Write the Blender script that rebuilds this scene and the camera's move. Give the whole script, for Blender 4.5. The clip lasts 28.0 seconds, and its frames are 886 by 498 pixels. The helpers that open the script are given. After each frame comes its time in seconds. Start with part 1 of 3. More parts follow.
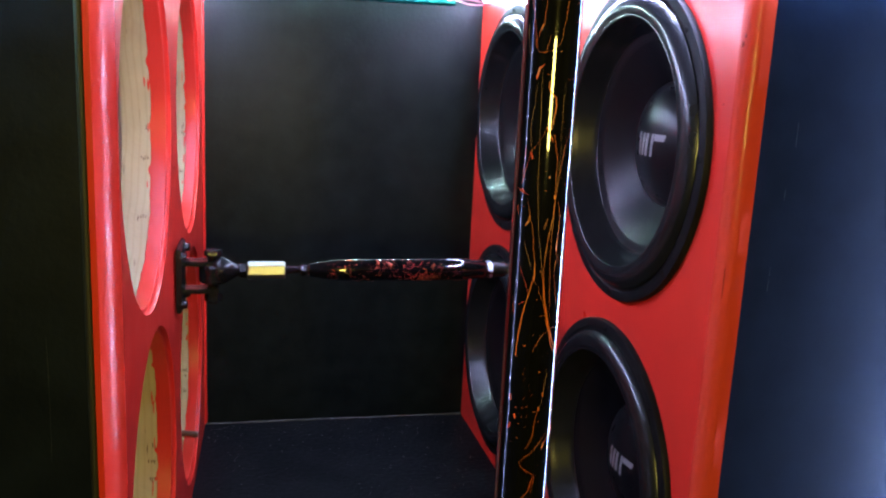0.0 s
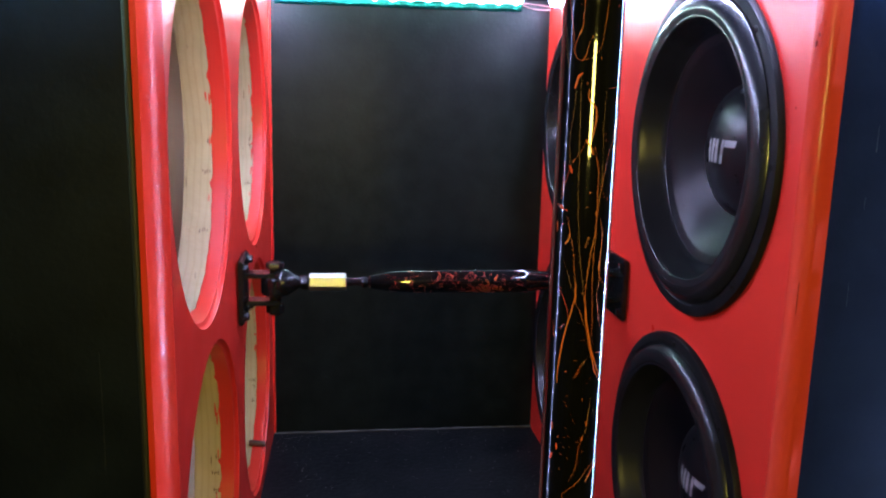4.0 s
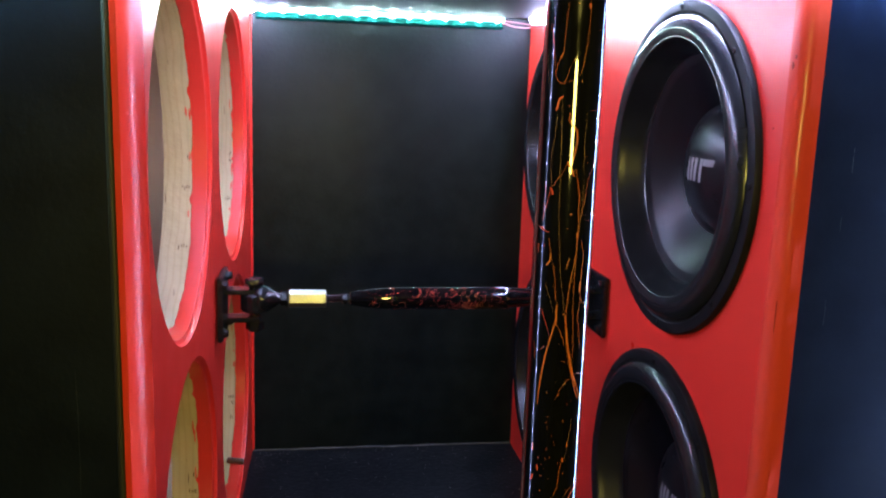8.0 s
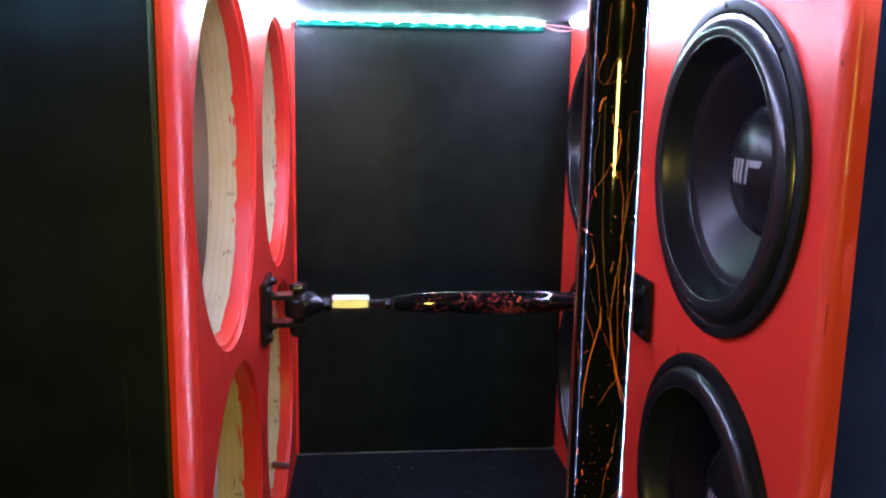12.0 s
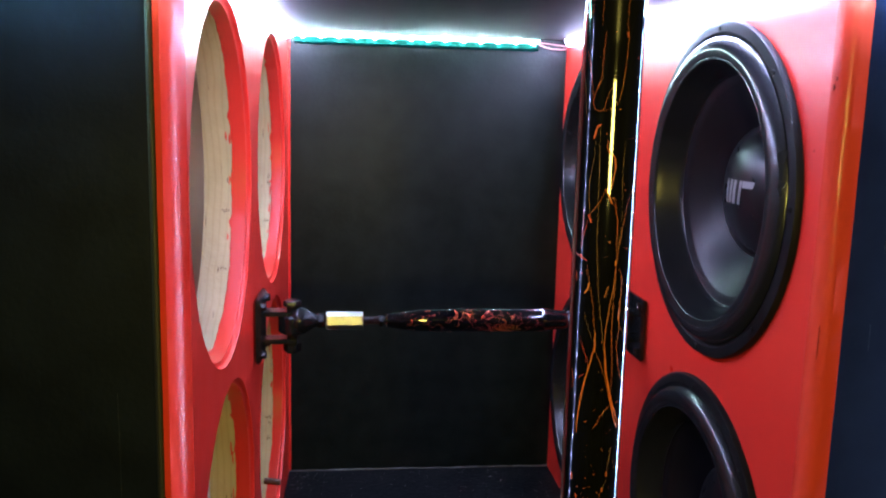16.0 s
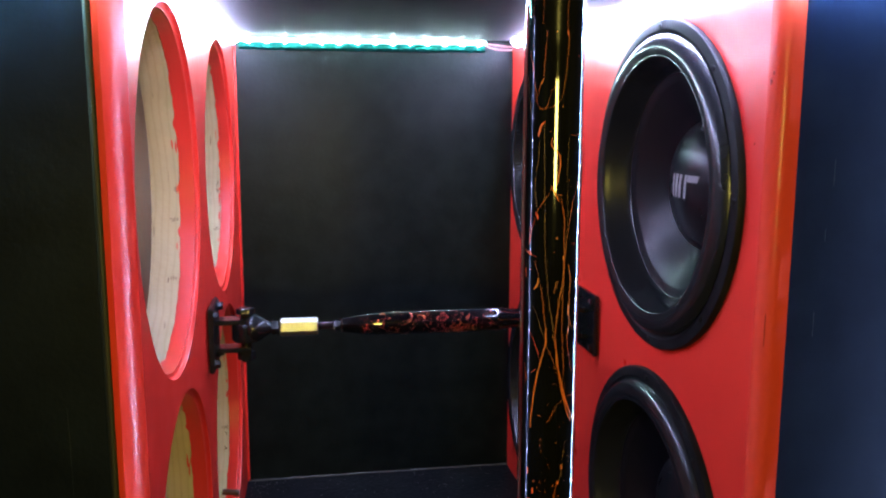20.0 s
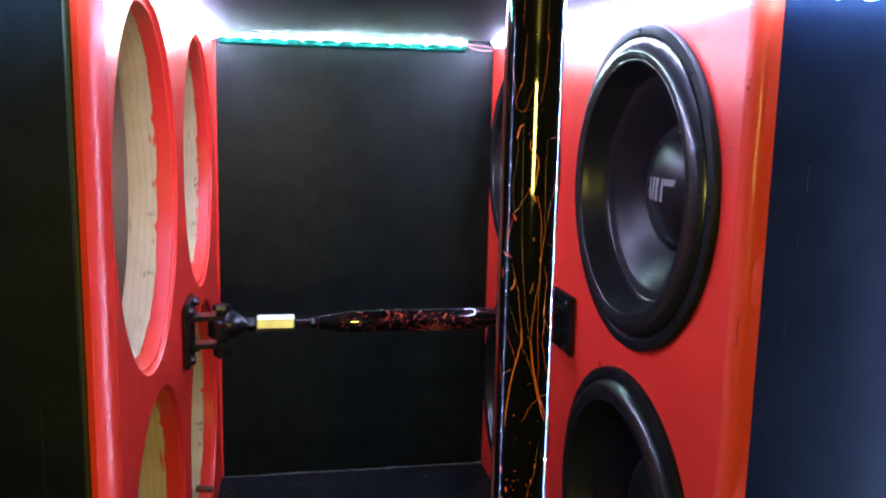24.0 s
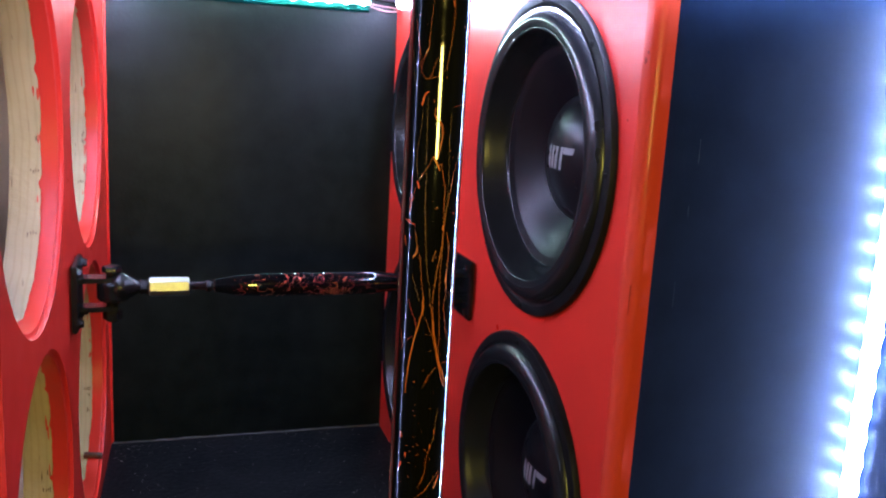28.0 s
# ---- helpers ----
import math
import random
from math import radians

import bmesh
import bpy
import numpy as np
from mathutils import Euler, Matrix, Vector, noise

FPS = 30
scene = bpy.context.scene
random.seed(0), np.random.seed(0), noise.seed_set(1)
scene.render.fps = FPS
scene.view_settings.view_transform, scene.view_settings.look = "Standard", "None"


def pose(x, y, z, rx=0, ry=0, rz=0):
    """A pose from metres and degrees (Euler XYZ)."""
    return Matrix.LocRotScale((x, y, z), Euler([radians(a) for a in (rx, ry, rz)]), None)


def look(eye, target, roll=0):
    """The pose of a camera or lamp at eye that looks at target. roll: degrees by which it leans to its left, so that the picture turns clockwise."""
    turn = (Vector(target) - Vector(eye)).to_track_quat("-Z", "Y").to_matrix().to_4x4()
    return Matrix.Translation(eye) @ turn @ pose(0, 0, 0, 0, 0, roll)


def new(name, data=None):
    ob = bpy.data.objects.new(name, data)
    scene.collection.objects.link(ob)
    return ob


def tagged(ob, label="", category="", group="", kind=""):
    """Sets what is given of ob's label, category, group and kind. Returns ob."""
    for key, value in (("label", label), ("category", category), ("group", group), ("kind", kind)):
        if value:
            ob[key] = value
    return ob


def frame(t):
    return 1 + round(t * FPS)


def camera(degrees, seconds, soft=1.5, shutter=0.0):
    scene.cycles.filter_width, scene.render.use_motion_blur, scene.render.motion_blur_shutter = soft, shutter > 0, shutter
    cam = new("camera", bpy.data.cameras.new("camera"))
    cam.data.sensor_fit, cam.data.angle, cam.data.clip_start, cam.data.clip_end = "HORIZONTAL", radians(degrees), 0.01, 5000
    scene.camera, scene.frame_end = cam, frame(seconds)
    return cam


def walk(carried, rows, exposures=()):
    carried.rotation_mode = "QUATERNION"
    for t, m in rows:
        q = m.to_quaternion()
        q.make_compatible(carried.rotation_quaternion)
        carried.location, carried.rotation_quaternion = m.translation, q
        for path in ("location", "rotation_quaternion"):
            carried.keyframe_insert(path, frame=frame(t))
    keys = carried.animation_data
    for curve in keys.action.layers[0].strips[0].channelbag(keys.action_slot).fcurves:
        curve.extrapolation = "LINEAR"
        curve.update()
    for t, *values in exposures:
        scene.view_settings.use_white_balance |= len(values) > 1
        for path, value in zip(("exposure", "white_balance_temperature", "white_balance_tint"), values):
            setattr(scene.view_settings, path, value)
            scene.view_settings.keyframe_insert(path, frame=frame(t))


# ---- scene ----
cam = camera(54.7, 28.0, soft=2.2, shutter=0.0)
ROWS = [
    (0.0, -0.0911, -1.6785, 0.7174, 78.36, -2.72, -12.52),
    (0.5, -0.0989, -1.6586, 0.7146, 77.88, -2.80, -9.05),
    (1.0, -0.0500, -1.6574, 0.7349, 78.21, -0.55, -7.91),
    (1.5, -0.0528, -1.6566, 0.7254, 79.27, 0.55, -7.36),
    (2.0, -0.0604, -1.6571, 0.7203, 82.27, 2.68, -3.59),
    (2.5, -0.0646, -1.6518, 0.7192, 81.26, 0.66, -3.40),
    (3.0, -0.0649, -1.6526, 0.7194, 80.56, 0.37, -3.82),
    (3.5, -0.0639, -1.6502, 0.7176, 79.44, -0.39, -5.24),
    (4.0, -0.0630, -1.6583, 0.7207, 78.58, -1.44, -7.39),
    (4.5, -0.0613, -1.6559, 0.7198, 78.60, -1.66, -9.10),
    (6.5, -0.0633, -1.6581, 0.7245, 80.51, -1.49, -8.10),
    (7.0, -0.0632, -1.6573, 0.7246, 80.06, -1.83, -8.30),
    (7.5, -0.0641, -1.6554, 0.7243, 79.75, -2.06, -8.45),
    (8.0, -0.0636, -1.6577, 0.7241, 79.57, -1.88, -8.65),
    (8.5, -0.0631, -1.6582, 0.7240, 79.46, -1.92, -9.11),
    (9.0, -0.0631, -1.6564, 0.7227, 79.07, -1.85, -9.44),
    (9.5, -0.0627, -1.6555, 0.7214, 78.53, -1.69, -9.52),
    (10.0, -0.0632, -1.6561, 0.7217, 78.50, -1.61, -9.49),
    (10.5, -0.0628, -1.6569, 0.7222, 78.74, -1.52, -9.41),
    (11.0, -0.0637, -1.6603, 0.7235, 79.46, -1.24, -7.97),
    (11.5, -0.0637, -1.6560, 0.7230, 79.77, -1.12, -6.15),
    (13.5, -0.0641, -1.6605, 0.7258, 80.21, -0.92, -5.83),
    (14.0, -0.0656, -1.6602, 0.7294, 81.82, -1.65, -6.61),
    (14.5, -0.0660, -1.6606, 0.7306, 82.59, -1.64, -6.85),
    (15.0, -0.0658, -1.6597, 0.7311, 82.43, -1.06, -5.57),
    (15.5, -0.0646, -1.6576, 0.7288, 81.39, -1.11, -5.83),
    (16.0, -0.0650, -1.6580, 0.7288, 80.77, -1.45, -6.32),
    (16.5, -0.0661, -1.6571, 0.7291, 80.42, -1.62, -6.13),
    (17.0, -0.0661, -1.6582, 0.7295, 80.08, -1.94, -6.26),
    (17.5, -0.0655, -1.6581, 0.7292, 79.77, -2.19, -7.33),
    (18.0, -0.0652, -1.6592, 0.7296, 79.52, -2.21, -8.26),
    (18.5, -0.0638, -1.6611, 0.7289, 79.55, -1.76, -9.10),
    (19.0, -0.0641, -1.6634, 0.7301, 80.44, -0.93, -9.28),
    (19.5, -0.0628, -1.6635, 0.7293, 81.24, -0.26, -9.29),
    (20.0, -0.0628, -1.6609, 0.7279, 81.00, -0.13, -9.60),
    (20.5, -0.0628, -1.6608, 0.7280, 80.55, -0.02, -9.92),
    (21.0, -0.0630, -1.6623, 0.7279, 80.55, -0.25, -10.17),
    (21.5, -0.0632, -1.6630, 0.7286, 80.48, -0.67, -10.57),
    (23.5, -0.0638, -1.6638, 0.7298, 81.00, -1.21, -11.04),
    (24.0, -0.0633, -1.6638, 0.7290, 80.93, -1.21, -10.92),
    (24.5, -0.0632, -1.6614, 0.7294, 80.35, -1.41, -10.75),
    (25.0, -0.0635, -1.6617, 0.7299, 79.83, -1.65, -11.08),
    (25.5, -0.0658, -1.6657, 0.7330, 79.64, -1.31, -12.24),
    (26.0, -0.0637, -1.6552, 0.7258, 78.97, -1.05, -12.41),
    (26.5, -0.0654, -1.6556, 0.7279, 78.07, -2.56, -12.75),
    (27.0, -0.0681, -1.6550, 0.7311, 77.55, -4.17, -13.56),
    (27.5, -0.0653, -1.6589, 0.7290, 77.51, -3.82, -14.68),
    (28.0, -0.0642, -1.6612, 0.7311, 78.67, -3.21, -17.36),
]
walk(cam, [(t, pose(x, y, z, rx, ry, rz)) for t, x, y, z, rx, ry, rz in ROWS])

# ---- light ----
world = bpy.data.worlds.new("world")
scene.world = world
world.use_nodes = True
world.node_tree.nodes["Background"].inputs[0].default_value = (0.02, 0.022, 0.03, 1)
world.node_tree.nodes["Background"].inputs[1].default_value = 0.3
scene.view_settings.exposure = 1.10

LED_CHIP = 1050.0     # glow of one diode
LED_COAT = 26.0       # glow of the added coat that imitates the diodes' bloom
WARM_WATTS = 4.9     # the yellow lamp behind the camera

warm = bpy.data.lights.new("warm_lamp", "AREA")
warm.shape, warm.size, warm.size_y = "RECTANGLE", 0.14, 0.18
warm.energy, warm.color = WARM_WATTS, (1.0, 0.83, 0.17)
new("warm_lamp", warm).matrix_world = look((0.02, -2.2, 0.69), (0.03, -0.9, 0.62))

# ---- plan, in metres: x across, y into the cabinet, z up ----
DEPTH = -0.937       # front edge of both baffles; the back wall stands at y = 0
TOP = 0.877          # underside of the ceiling
BACK_L, BACK_R = -0.1754, 0.3559
LEAN_L, LEAN_R = 0.0242, -0.0094
SUB_Y, SUB_Z, SUB_R = (-0.7012, -0.2268), (0.2215, 0.6426), 0.194
HOLE_Y, HOLE_Z, HOLE_R = (-0.7159, -0.2581), (0.2203, 0.6434), 0.197
EDGE = 0.021         # red depth of the front edge, left; right
EDGE_R = 0.025
THICK = 0.055        # baffle thickness
TUBE_Y, TUBE_Z = -0.475, 0.4325
POST_X, POST_Y, POST_R = 0.069, -1.225, 0.0155


def left(y, z, d):
    """A point on the left baffle: d metres behind its face."""
    return Vector((BACK_L + LEAN_L * y - d, y, z))


def right(y, z, d):
    return Vector((BACK_R + LEAN_R * y + d, y, z))


# ---- materials ----
def material(name, colour, rough=0.5, metal=0.0, coat=0.0, second=None, scale=8.0, amount=0.5, bump=0.0, bump_scale=60.0,
             stretch=(1, 1, 1), rough_spread=0.08, specular=0.5):
    m = bpy.data.materials.new(name)
    m.use_nodes = True
    nt = m.node_tree
    n, k = nt.nodes, nt.links
    b = n["Principled BSDF"]
    b.inputs["Metallic"].default_value = metal
    b.inputs["Coat Weight"].default_value = coat
    b.inputs["Coat Roughness"].default_value = 0.06
    b.inputs["Specular IOR Level"].default_value = specular
    geo = n.new("ShaderNodeNewGeometry")
    mp = n.new("ShaderNodeMapping")
    mp.inputs["Scale"].default_value = stretch
    k.new(geo.outputs["Position"], mp.inputs["Vector"])
    big = n.new("ShaderNodeTexNoise")
    big.inputs["Scale"].default_value, big.inputs["Detail"].default_value = scale, 6
    k.new(mp.outputs[0], big.inputs["Vector"])
    ramp = n.new("ShaderNodeValToRGB")
    ramp.color_ramp.elements[0].position, ramp.color_ramp.elements[1].position = 0.35, 0.7
    ramp.color_ramp.elements[0].color = (*colour, 1)
    sec = second or tuple(c * 0.8 for c in colour)
    ramp.color_ramp.elements[1].color = (*[c + (s - c) * amount for c, s in zip(colour, sec)], 1)
    k.new(big.outputs["Fac"], ramp.inputs["Fac"])
    k.new(ramp.outputs["Color"], b.inputs["Base Color"])
    fine = n.new("ShaderNodeTexNoise")
    fine.inputs["Scale"].default_value, fine.inputs["Detail"].default_value = bump_scale, 5
    k.new(mp.outputs[0], fine.inputs["Vector"])
    span = n.new("ShaderNodeMapRange")
    span.inputs["To Min"].default_value = max(0.02, rough - rough_spread)
    span.inputs["To Max"].default_value = min(1.0, rough + rough_spread)
    k.new(fine.outputs["Fac"], span.inputs["Value"])
    k.new(span.outputs[0], b.inputs["Roughness"])
    if bump:
        bp = n.new("ShaderNodeBump")
        bp.inputs["Strength"].default_value, bp.inputs["Distance"].default_value = 1.0, bump
        k.new(fine.outputs["Fac"], bp.inputs["Height"])
        k.new(bp.outputs[0], b.inputs["Normal"])
    return m


def glow(name, colour, strength):
    m = bpy.data.materials.new(name)
    m.use_nodes = True
    b = m.node_tree.nodes["Principled BSDF"]
    b.inputs["Base Color"].default_value = (0.8, 0.8, 0.8, 1)
    b.inputs["Emission Color"].default_value = (*colour, 1)
    b.inputs["Emission Strength"].default_value = strength
    return m


def plywood(name):
    """Raw plywood seen on its cut edge: pale plies that run round the cut, with dark voids."""
    m = material(name, (0.47, 0.365, 0.212), 0.65, second=(0.385, 0.295, 0.165), scale=14, amount=0.8, bump=0.0008, bump_scale=90)
    nt = m.node_tree
    n, k = nt.nodes, nt.links
    geo = n.new("ShaderNodeNewGeometry")
    sep = n.new("ShaderNodeSeparateXYZ")
    k.new(geo.outputs["Position"], sep.inputs[0])
    wob = n.new("ShaderNodeTexNoise")
    wob.inputs["Scale"].default_value = 9
    k.new(geo.outputs["Position"], wob.inputs["Vector"])
    add = n.new("ShaderNodeMath")
    add.operation = "MULTIPLY_ADD"
    add.inputs[1].default_value = 0.014
    k.new(wob.outputs["Fac"], add.inputs[0])
    k.new(sep.outputs["X"], add.inputs[2])
    com = n.new("ShaderNodeCombineXYZ")
    k.new(add.outputs[0], com.inputs["X"])
    ply = n.new("ShaderNodeTexWave")
    ply.inputs["Scale"].default_value, ply.inputs["Distortion"].default_value = 37, 1.8
    k.new(com.outputs[0], ply.inputs["Vector"])
    ramp = n.new("ShaderNodeValToRGB")
    ramp.color_ramp.elements[0].position, ramp.color_ramp.elements[0].color = 0.0, (0.91, 0.88, 0.83, 1)
    ramp.color_ramp.elements[1].position, ramp.color_ramp.elements[1].color = 0.35, (1, 1, 1, 1)
    k.new(ply.outputs["Fac"], ramp.inputs["Fac"])
    void = n.new("ShaderNodeTexNoise")
    void.inputs["Scale"].default_value = 1.0
    mp = n.new("ShaderNodeMapping")
    mp.inputs["Scale"].default_value = (210, 22, 22)
    k.new(geo.outputs["Position"], mp.inputs[0])
    k.new(mp.outputs[0], void.inputs["Vector"])
    vr = n.new("ShaderNodeValToRGB")
    vr.color_ramp.elements[0].position, vr.color_ramp.elements[0].color = 0.25, (0.2, 0.11, 0.06, 1)
    vr.color_ramp.elements[1].position, vr.color_ramp.elements[1].color = 0.30, (1, 1, 1, 1)
    k.new(void.outputs["Fac"], vr.inputs["Fac"])
    old = n["Principled BSDF"].inputs["Base Color"].links[0].from_socket
    for ramp_out in (ramp.outputs["Color"], vr.outputs["Color"]):
        mix = n.new("ShaderNodeMix")
        mix.data_type, mix.blend_type = "RGBA", "MULTIPLY"
        mix.inputs["Factor"].default_value = 1.0
        k.new(old, mix.inputs[6])
        k.new(ramp_out, mix.inputs[7])
        old = mix.outputs[2]
    k.new(old, n["Principled BSDF"].inputs["Base Color"])
    return m


RED = material("red_paint", (0.62, 0.032, 0.021), 0.31, coat=0.05, specular=0.32, second=(0.56, 0.022, 0.017), scale=5, amount=0.8, bump=0.00010, bump_scale=24, rough_spread=0.08)
RED.node_tree.nodes["Principled BSDF"].inputs["Coat Roughness"].default_value = 0.16
# both edge reds have the lamp's warm light mixed into their colour
RED_ROUND = material("warm_tinted_red_paint", (0.57, 0.052, 0.034), 0.22, specular=0.12, second=(0.53, 0.040, 0.027), scale=9, amount=0.9, bump=0.00022, bump_scale=70, rough_spread=0.06)
RED_EDGE = material("warm_red_edge_paint", (0.62, 0.046, 0.028), 0.24, specular=0.34, second=(0.58, 0.021, 0.016), scale=9, amount=0.8, bump=0.00016, bump_scale=40, rough_spread=0.08)
# blue strip light is mixed into this black; the left copy holds less
BLACK_BLUE_LIT = material("black_paint_blue_lit", (0.0025, 0.0054, 0.022), 0.5, second=(0.0048, 0.0094, 0.031), specular=0.045, scale=16, amount=1.0, bump=0.00014, bump_scale=170, rough_spread=0.1)
BLACK_LESS_LIT = material("black_paint_less_lit", (0.0018, 0.0034, 0.0110), 0.5, second=(0.0046, 0.0076, 0.0190), specular=0.10, scale=16, amount=1.0, bump=0.0003, bump_scale=170, rough_spread=0.1)
BLACK_SATIN = material("black_satin_paint", (0.0025, 0.0042, 0.0046), 0.38, specular=0.10, second=(0.0060, 0.0086, 0.0084), scale=24, amount=1.0, bump=0.0004, bump_scale=120, rough_spread=0.12)
BLACK_GLOSS = material("black_gloss_paint", (0.007, 0.007, 0.008), 0.62, specular=0.14, second=(0.012, 0.012, 0.014), scale=6, amount=1.0, bump_scale=30, rough_spread=0.03)
FLOOR_BLACK = material("black_floor_paint", (0.0030, 0.0036, 0.0052), 0.5, specular=0.08, second=(0.0080, 0.0086, 0.0105), scale=12, amount=0.8, bump=0.0012, bump_scale=110, rough_spread=0.14)
WOOD = plywood("raw_plywood")
BOARD = material("raw_board", (0.49, 0.37, 0.25), 0.7, second=(0.40, 0.30, 0.20), scale=6, amount=0.8, bump=0.0006, bump_scale=120, stretch=(1, 3, 0.4))
RUBBER = material("black_rubber", (0.006, 0.006, 0.0075), 0.27, specular=0.38, second=(0.011, 0.011, 0.013), scale=20, amount=0.8, bump_scale=90, rough_spread=0.0)
CAST = material("black_cast_metal", (0.0045, 0.0045, 0.0055), 0.5, specular=0.07, second=(0.011, 0.011, 0.012), scale=30, amount=0.7, bump=0.00004, bump_scale=220)
CONE = material("grey_paper_cone", (0.0075, 0.0068, 0.008), 0.31, specular=0.12, second=(0.0055, 0.005, 0.006), scale=16, amount=0.8, bump=0.00003, bump_scale=160)
CAP = material("black_dust_cap", (0.006, 0.006, 0.007), 0.30, specular=0.15, second=(0.009, 0.009, 0.010), scale=18, amount=0.8)
SILVER = material("silver_print", (0.26, 0.24, 0.24), 0.4, scale=40, amount=0.3)
IRON = material("black_painted_steel", (0.0042, 0.0042, 0.0055), 0.24, coat=0.04, specular=0.32, second=(0.009, 0.0085, 0.0095), scale=60, amount=0.7, bump=0.0005, bump_scale=180)
STEEL = material("bare_steel", (0.5, 0.5, 0.53), 0.28, metal=1.0, second=(0.36, 0.35, 0.35), scale=50, amount=0.7)
ZINC = material("bright_zinc", (0.34, 0.34, 0.30), 0.40, metal=1.0, second=(0.3, 0.3, 0.28), scale=60, amount=0.6, bump=0.0006, bump_scale=190)
LACQUER = material("clear_coated_black", (0.0022, 0.0021, 0.0028), 0.1, specular=0.03, coat=1.0, second=(0.0035, 0.0034, 0.004), scale=18, amount=1.0, bump=0.0002, bump_scale=70)
LACQUER.node_tree.nodes["Principled BSDF"].inputs["Coat Roughness"].default_value = 0.03
ORANGE = material("orange_paint", (0.60, 0.17, 0.03), 0.3, coat=0.6, second=(0.62, 0.09, 0.02), scale=40, amount=1.0)
THREAD = material("thin_tan_paint", (0.36, 0.19, 0.085), 0.35, coat=0.4, second=(0.26, 0.12, 0.05), scale=40, amount=1.0)
CORAL = material("coral_red_paint", (0.72, 0.06, 0.045), 0.3, coat=0.6, second=(0.6, 0.13, 0.03), scale=40, amount=1.0)
FLECK = material("deep_red_paint", (0.50, 0.032, 0.024), 0.3, coat=0.6, second=(0.30, 0.02, 0.02), scale=60, amount=1.0)
TEAR = material("dark_end_grain", (0.13, 0.075, 0.045), 0.8, specular=0.1, scale=80, amount=0.6)
RUST = material("smeared_steel", (0.12, 0.03, 0.022), 0.5, scale=80, second=(0.05, 0.025, 0.02), amount=1.0)
BEAD = material("black_sealant", (0.016, 0.013, 0.009), 0.6, specular=0.4, scale=30, amount=0.5)
DUST = material("pale_dust", (0.3, 0.28, 0.26), 0.8, scale=60, amount=0.5)
DARK_CHIP = material("dark_chip", (0.16, 0.012, 0.010), 0.9, specular=0.05, scale=60, amount=0.5)
CAULK = material("grey_caulk", (0.05, 0.045, 0.038), 0.6, second=(0.012, 0.012, 0.012), scale=22, amount=1.0)
TAPE = material("white_tape", (0.7, 0.7, 0.68), 0.5, scale=30, amount=0.3)
PINK_WIRE = material("red_and_white_wire", (0.75, 0.3, 0.3), 0.4, scale=60, amount=0.4)
BLUE_LED = ((0.55, 0.61, 1.0), (0.42, 0.54, 1.0))
CYAN_LED = ((0.60, 0.92, 1.0), (0.26, 1.0, 0.86))
UPRIGHT_LED = ((0.44, 0.60, 1.0), (0.36, 0.58, 1.0))
FRONT_LED = ((0.46, 0.74, 1.0), (0.40, 0.74, 1.0))
PALE_LED = ((0.50, 0.95, 1.0), (0.3, 1.0, 0.9))


# ---- mesh helpers ----
def part(name, bm, mat, parent=None, label="", smooth=True):
    me = bpy.data.meshes.new(name)
    bmesh.ops.recalc_face_normals(bm, faces=bm.faces)
    bm.to_mesh(me)
    bm.free()
    me.materials.append(mat)
    if smooth:
        me.set_sharp_from_angle(angle=radians(35))
    ob = new(name, me)
    if parent is not None:
        ob.parent = parent
    if label:
        ob["label"] = label
    return ob


def thing(name, label, category, group="", kind="", at=(0, 0, 0)):
    ob = new(name)
    ob.empty_display_size = 0.02
    ob.location = at
    return tagged(ob, label, category, group, kind)


def box(bm, x0, x1, y0, y1, z0, z1, bevel=0.0):
    v = bmesh.ops.create_cube(bm, size=1.0)["verts"]
    bmesh.ops.scale(bm, vec=(x1 - x0, y1 - y0, z1 - z0), verts=v)
    bmesh.ops.translate(bm, vec=((x0 + x1) / 2, (y0 + y1) / 2, (z0 + z1) / 2), verts=v)
    if bevel:
        e = list({e for q in v for e in q.link_edges})
        bmesh.ops.bevel(bm, geom=e, offset=bevel, segments=2, affect="EDGES")
    return bm


def lathe(bm, profile, frame_m, n=96, close=False):
    """Turn (radius, height) round the z axis of frame_m."""
    rings = []
    for r, h in profile:
        if r < 1e-6:
            rings.append([bm.verts.new(frame_m @ Vector((0, 0, h)))])
        else:
            rings.append([bm.verts.new(frame_m @ Vector((r * math.cos(a), r * math.sin(a), h)))
                          for a in (2 * math.pi * i / n for i in range(n))])
    pairs = list(zip(rings, rings[1:])) + ([(rings[-1], rings[0])] if close else [])
    for a, b in pairs:
        for i in range(n):
            j = (i + 1) % n
            if len(a) == 1 and len(b) > 1:
                bm.faces.new((a[0], b[i], b[j]))
            elif len(b) == 1 and len(a) > 1:
                bm.faces.new((a[i], a[j], b[0]))
            elif len(a) > 1:
                bm.faces.new((a[i], a[j], b[j], b[i]))
    return bm


def axis(at, direction, up=(0, 0, 1)):
    """A frame at a point whose z runs along direction."""
    z = Vector(direction).normalized()
    x = Vector(up).cross(z)
    x = x.normalized() if x.length > 1e-4 else Vector((1, 0, 0))
    y = z.cross(x)
    return Matrix(((x.x, y.x, z.x, at[0]), (x.y, y.y, z.y, at[1]), (x.z, y.z, z.z, at[2]), (0, 0, 0, 1)))


def rod(bm, a, b, r, n=20, chamfer=0.0):
    a, b = Vector(a), Vector(b)
    L = (b - a).length
    c = chamfer
    prof = [(0, 0), (r - c, 0), (r, c), (r, L - c), (r - c, L), (0, L)] if c else [(0, 0), (r, 0), (r, L), (0, L)]
    return lathe(bm, prof, axis(a, b - a), n)


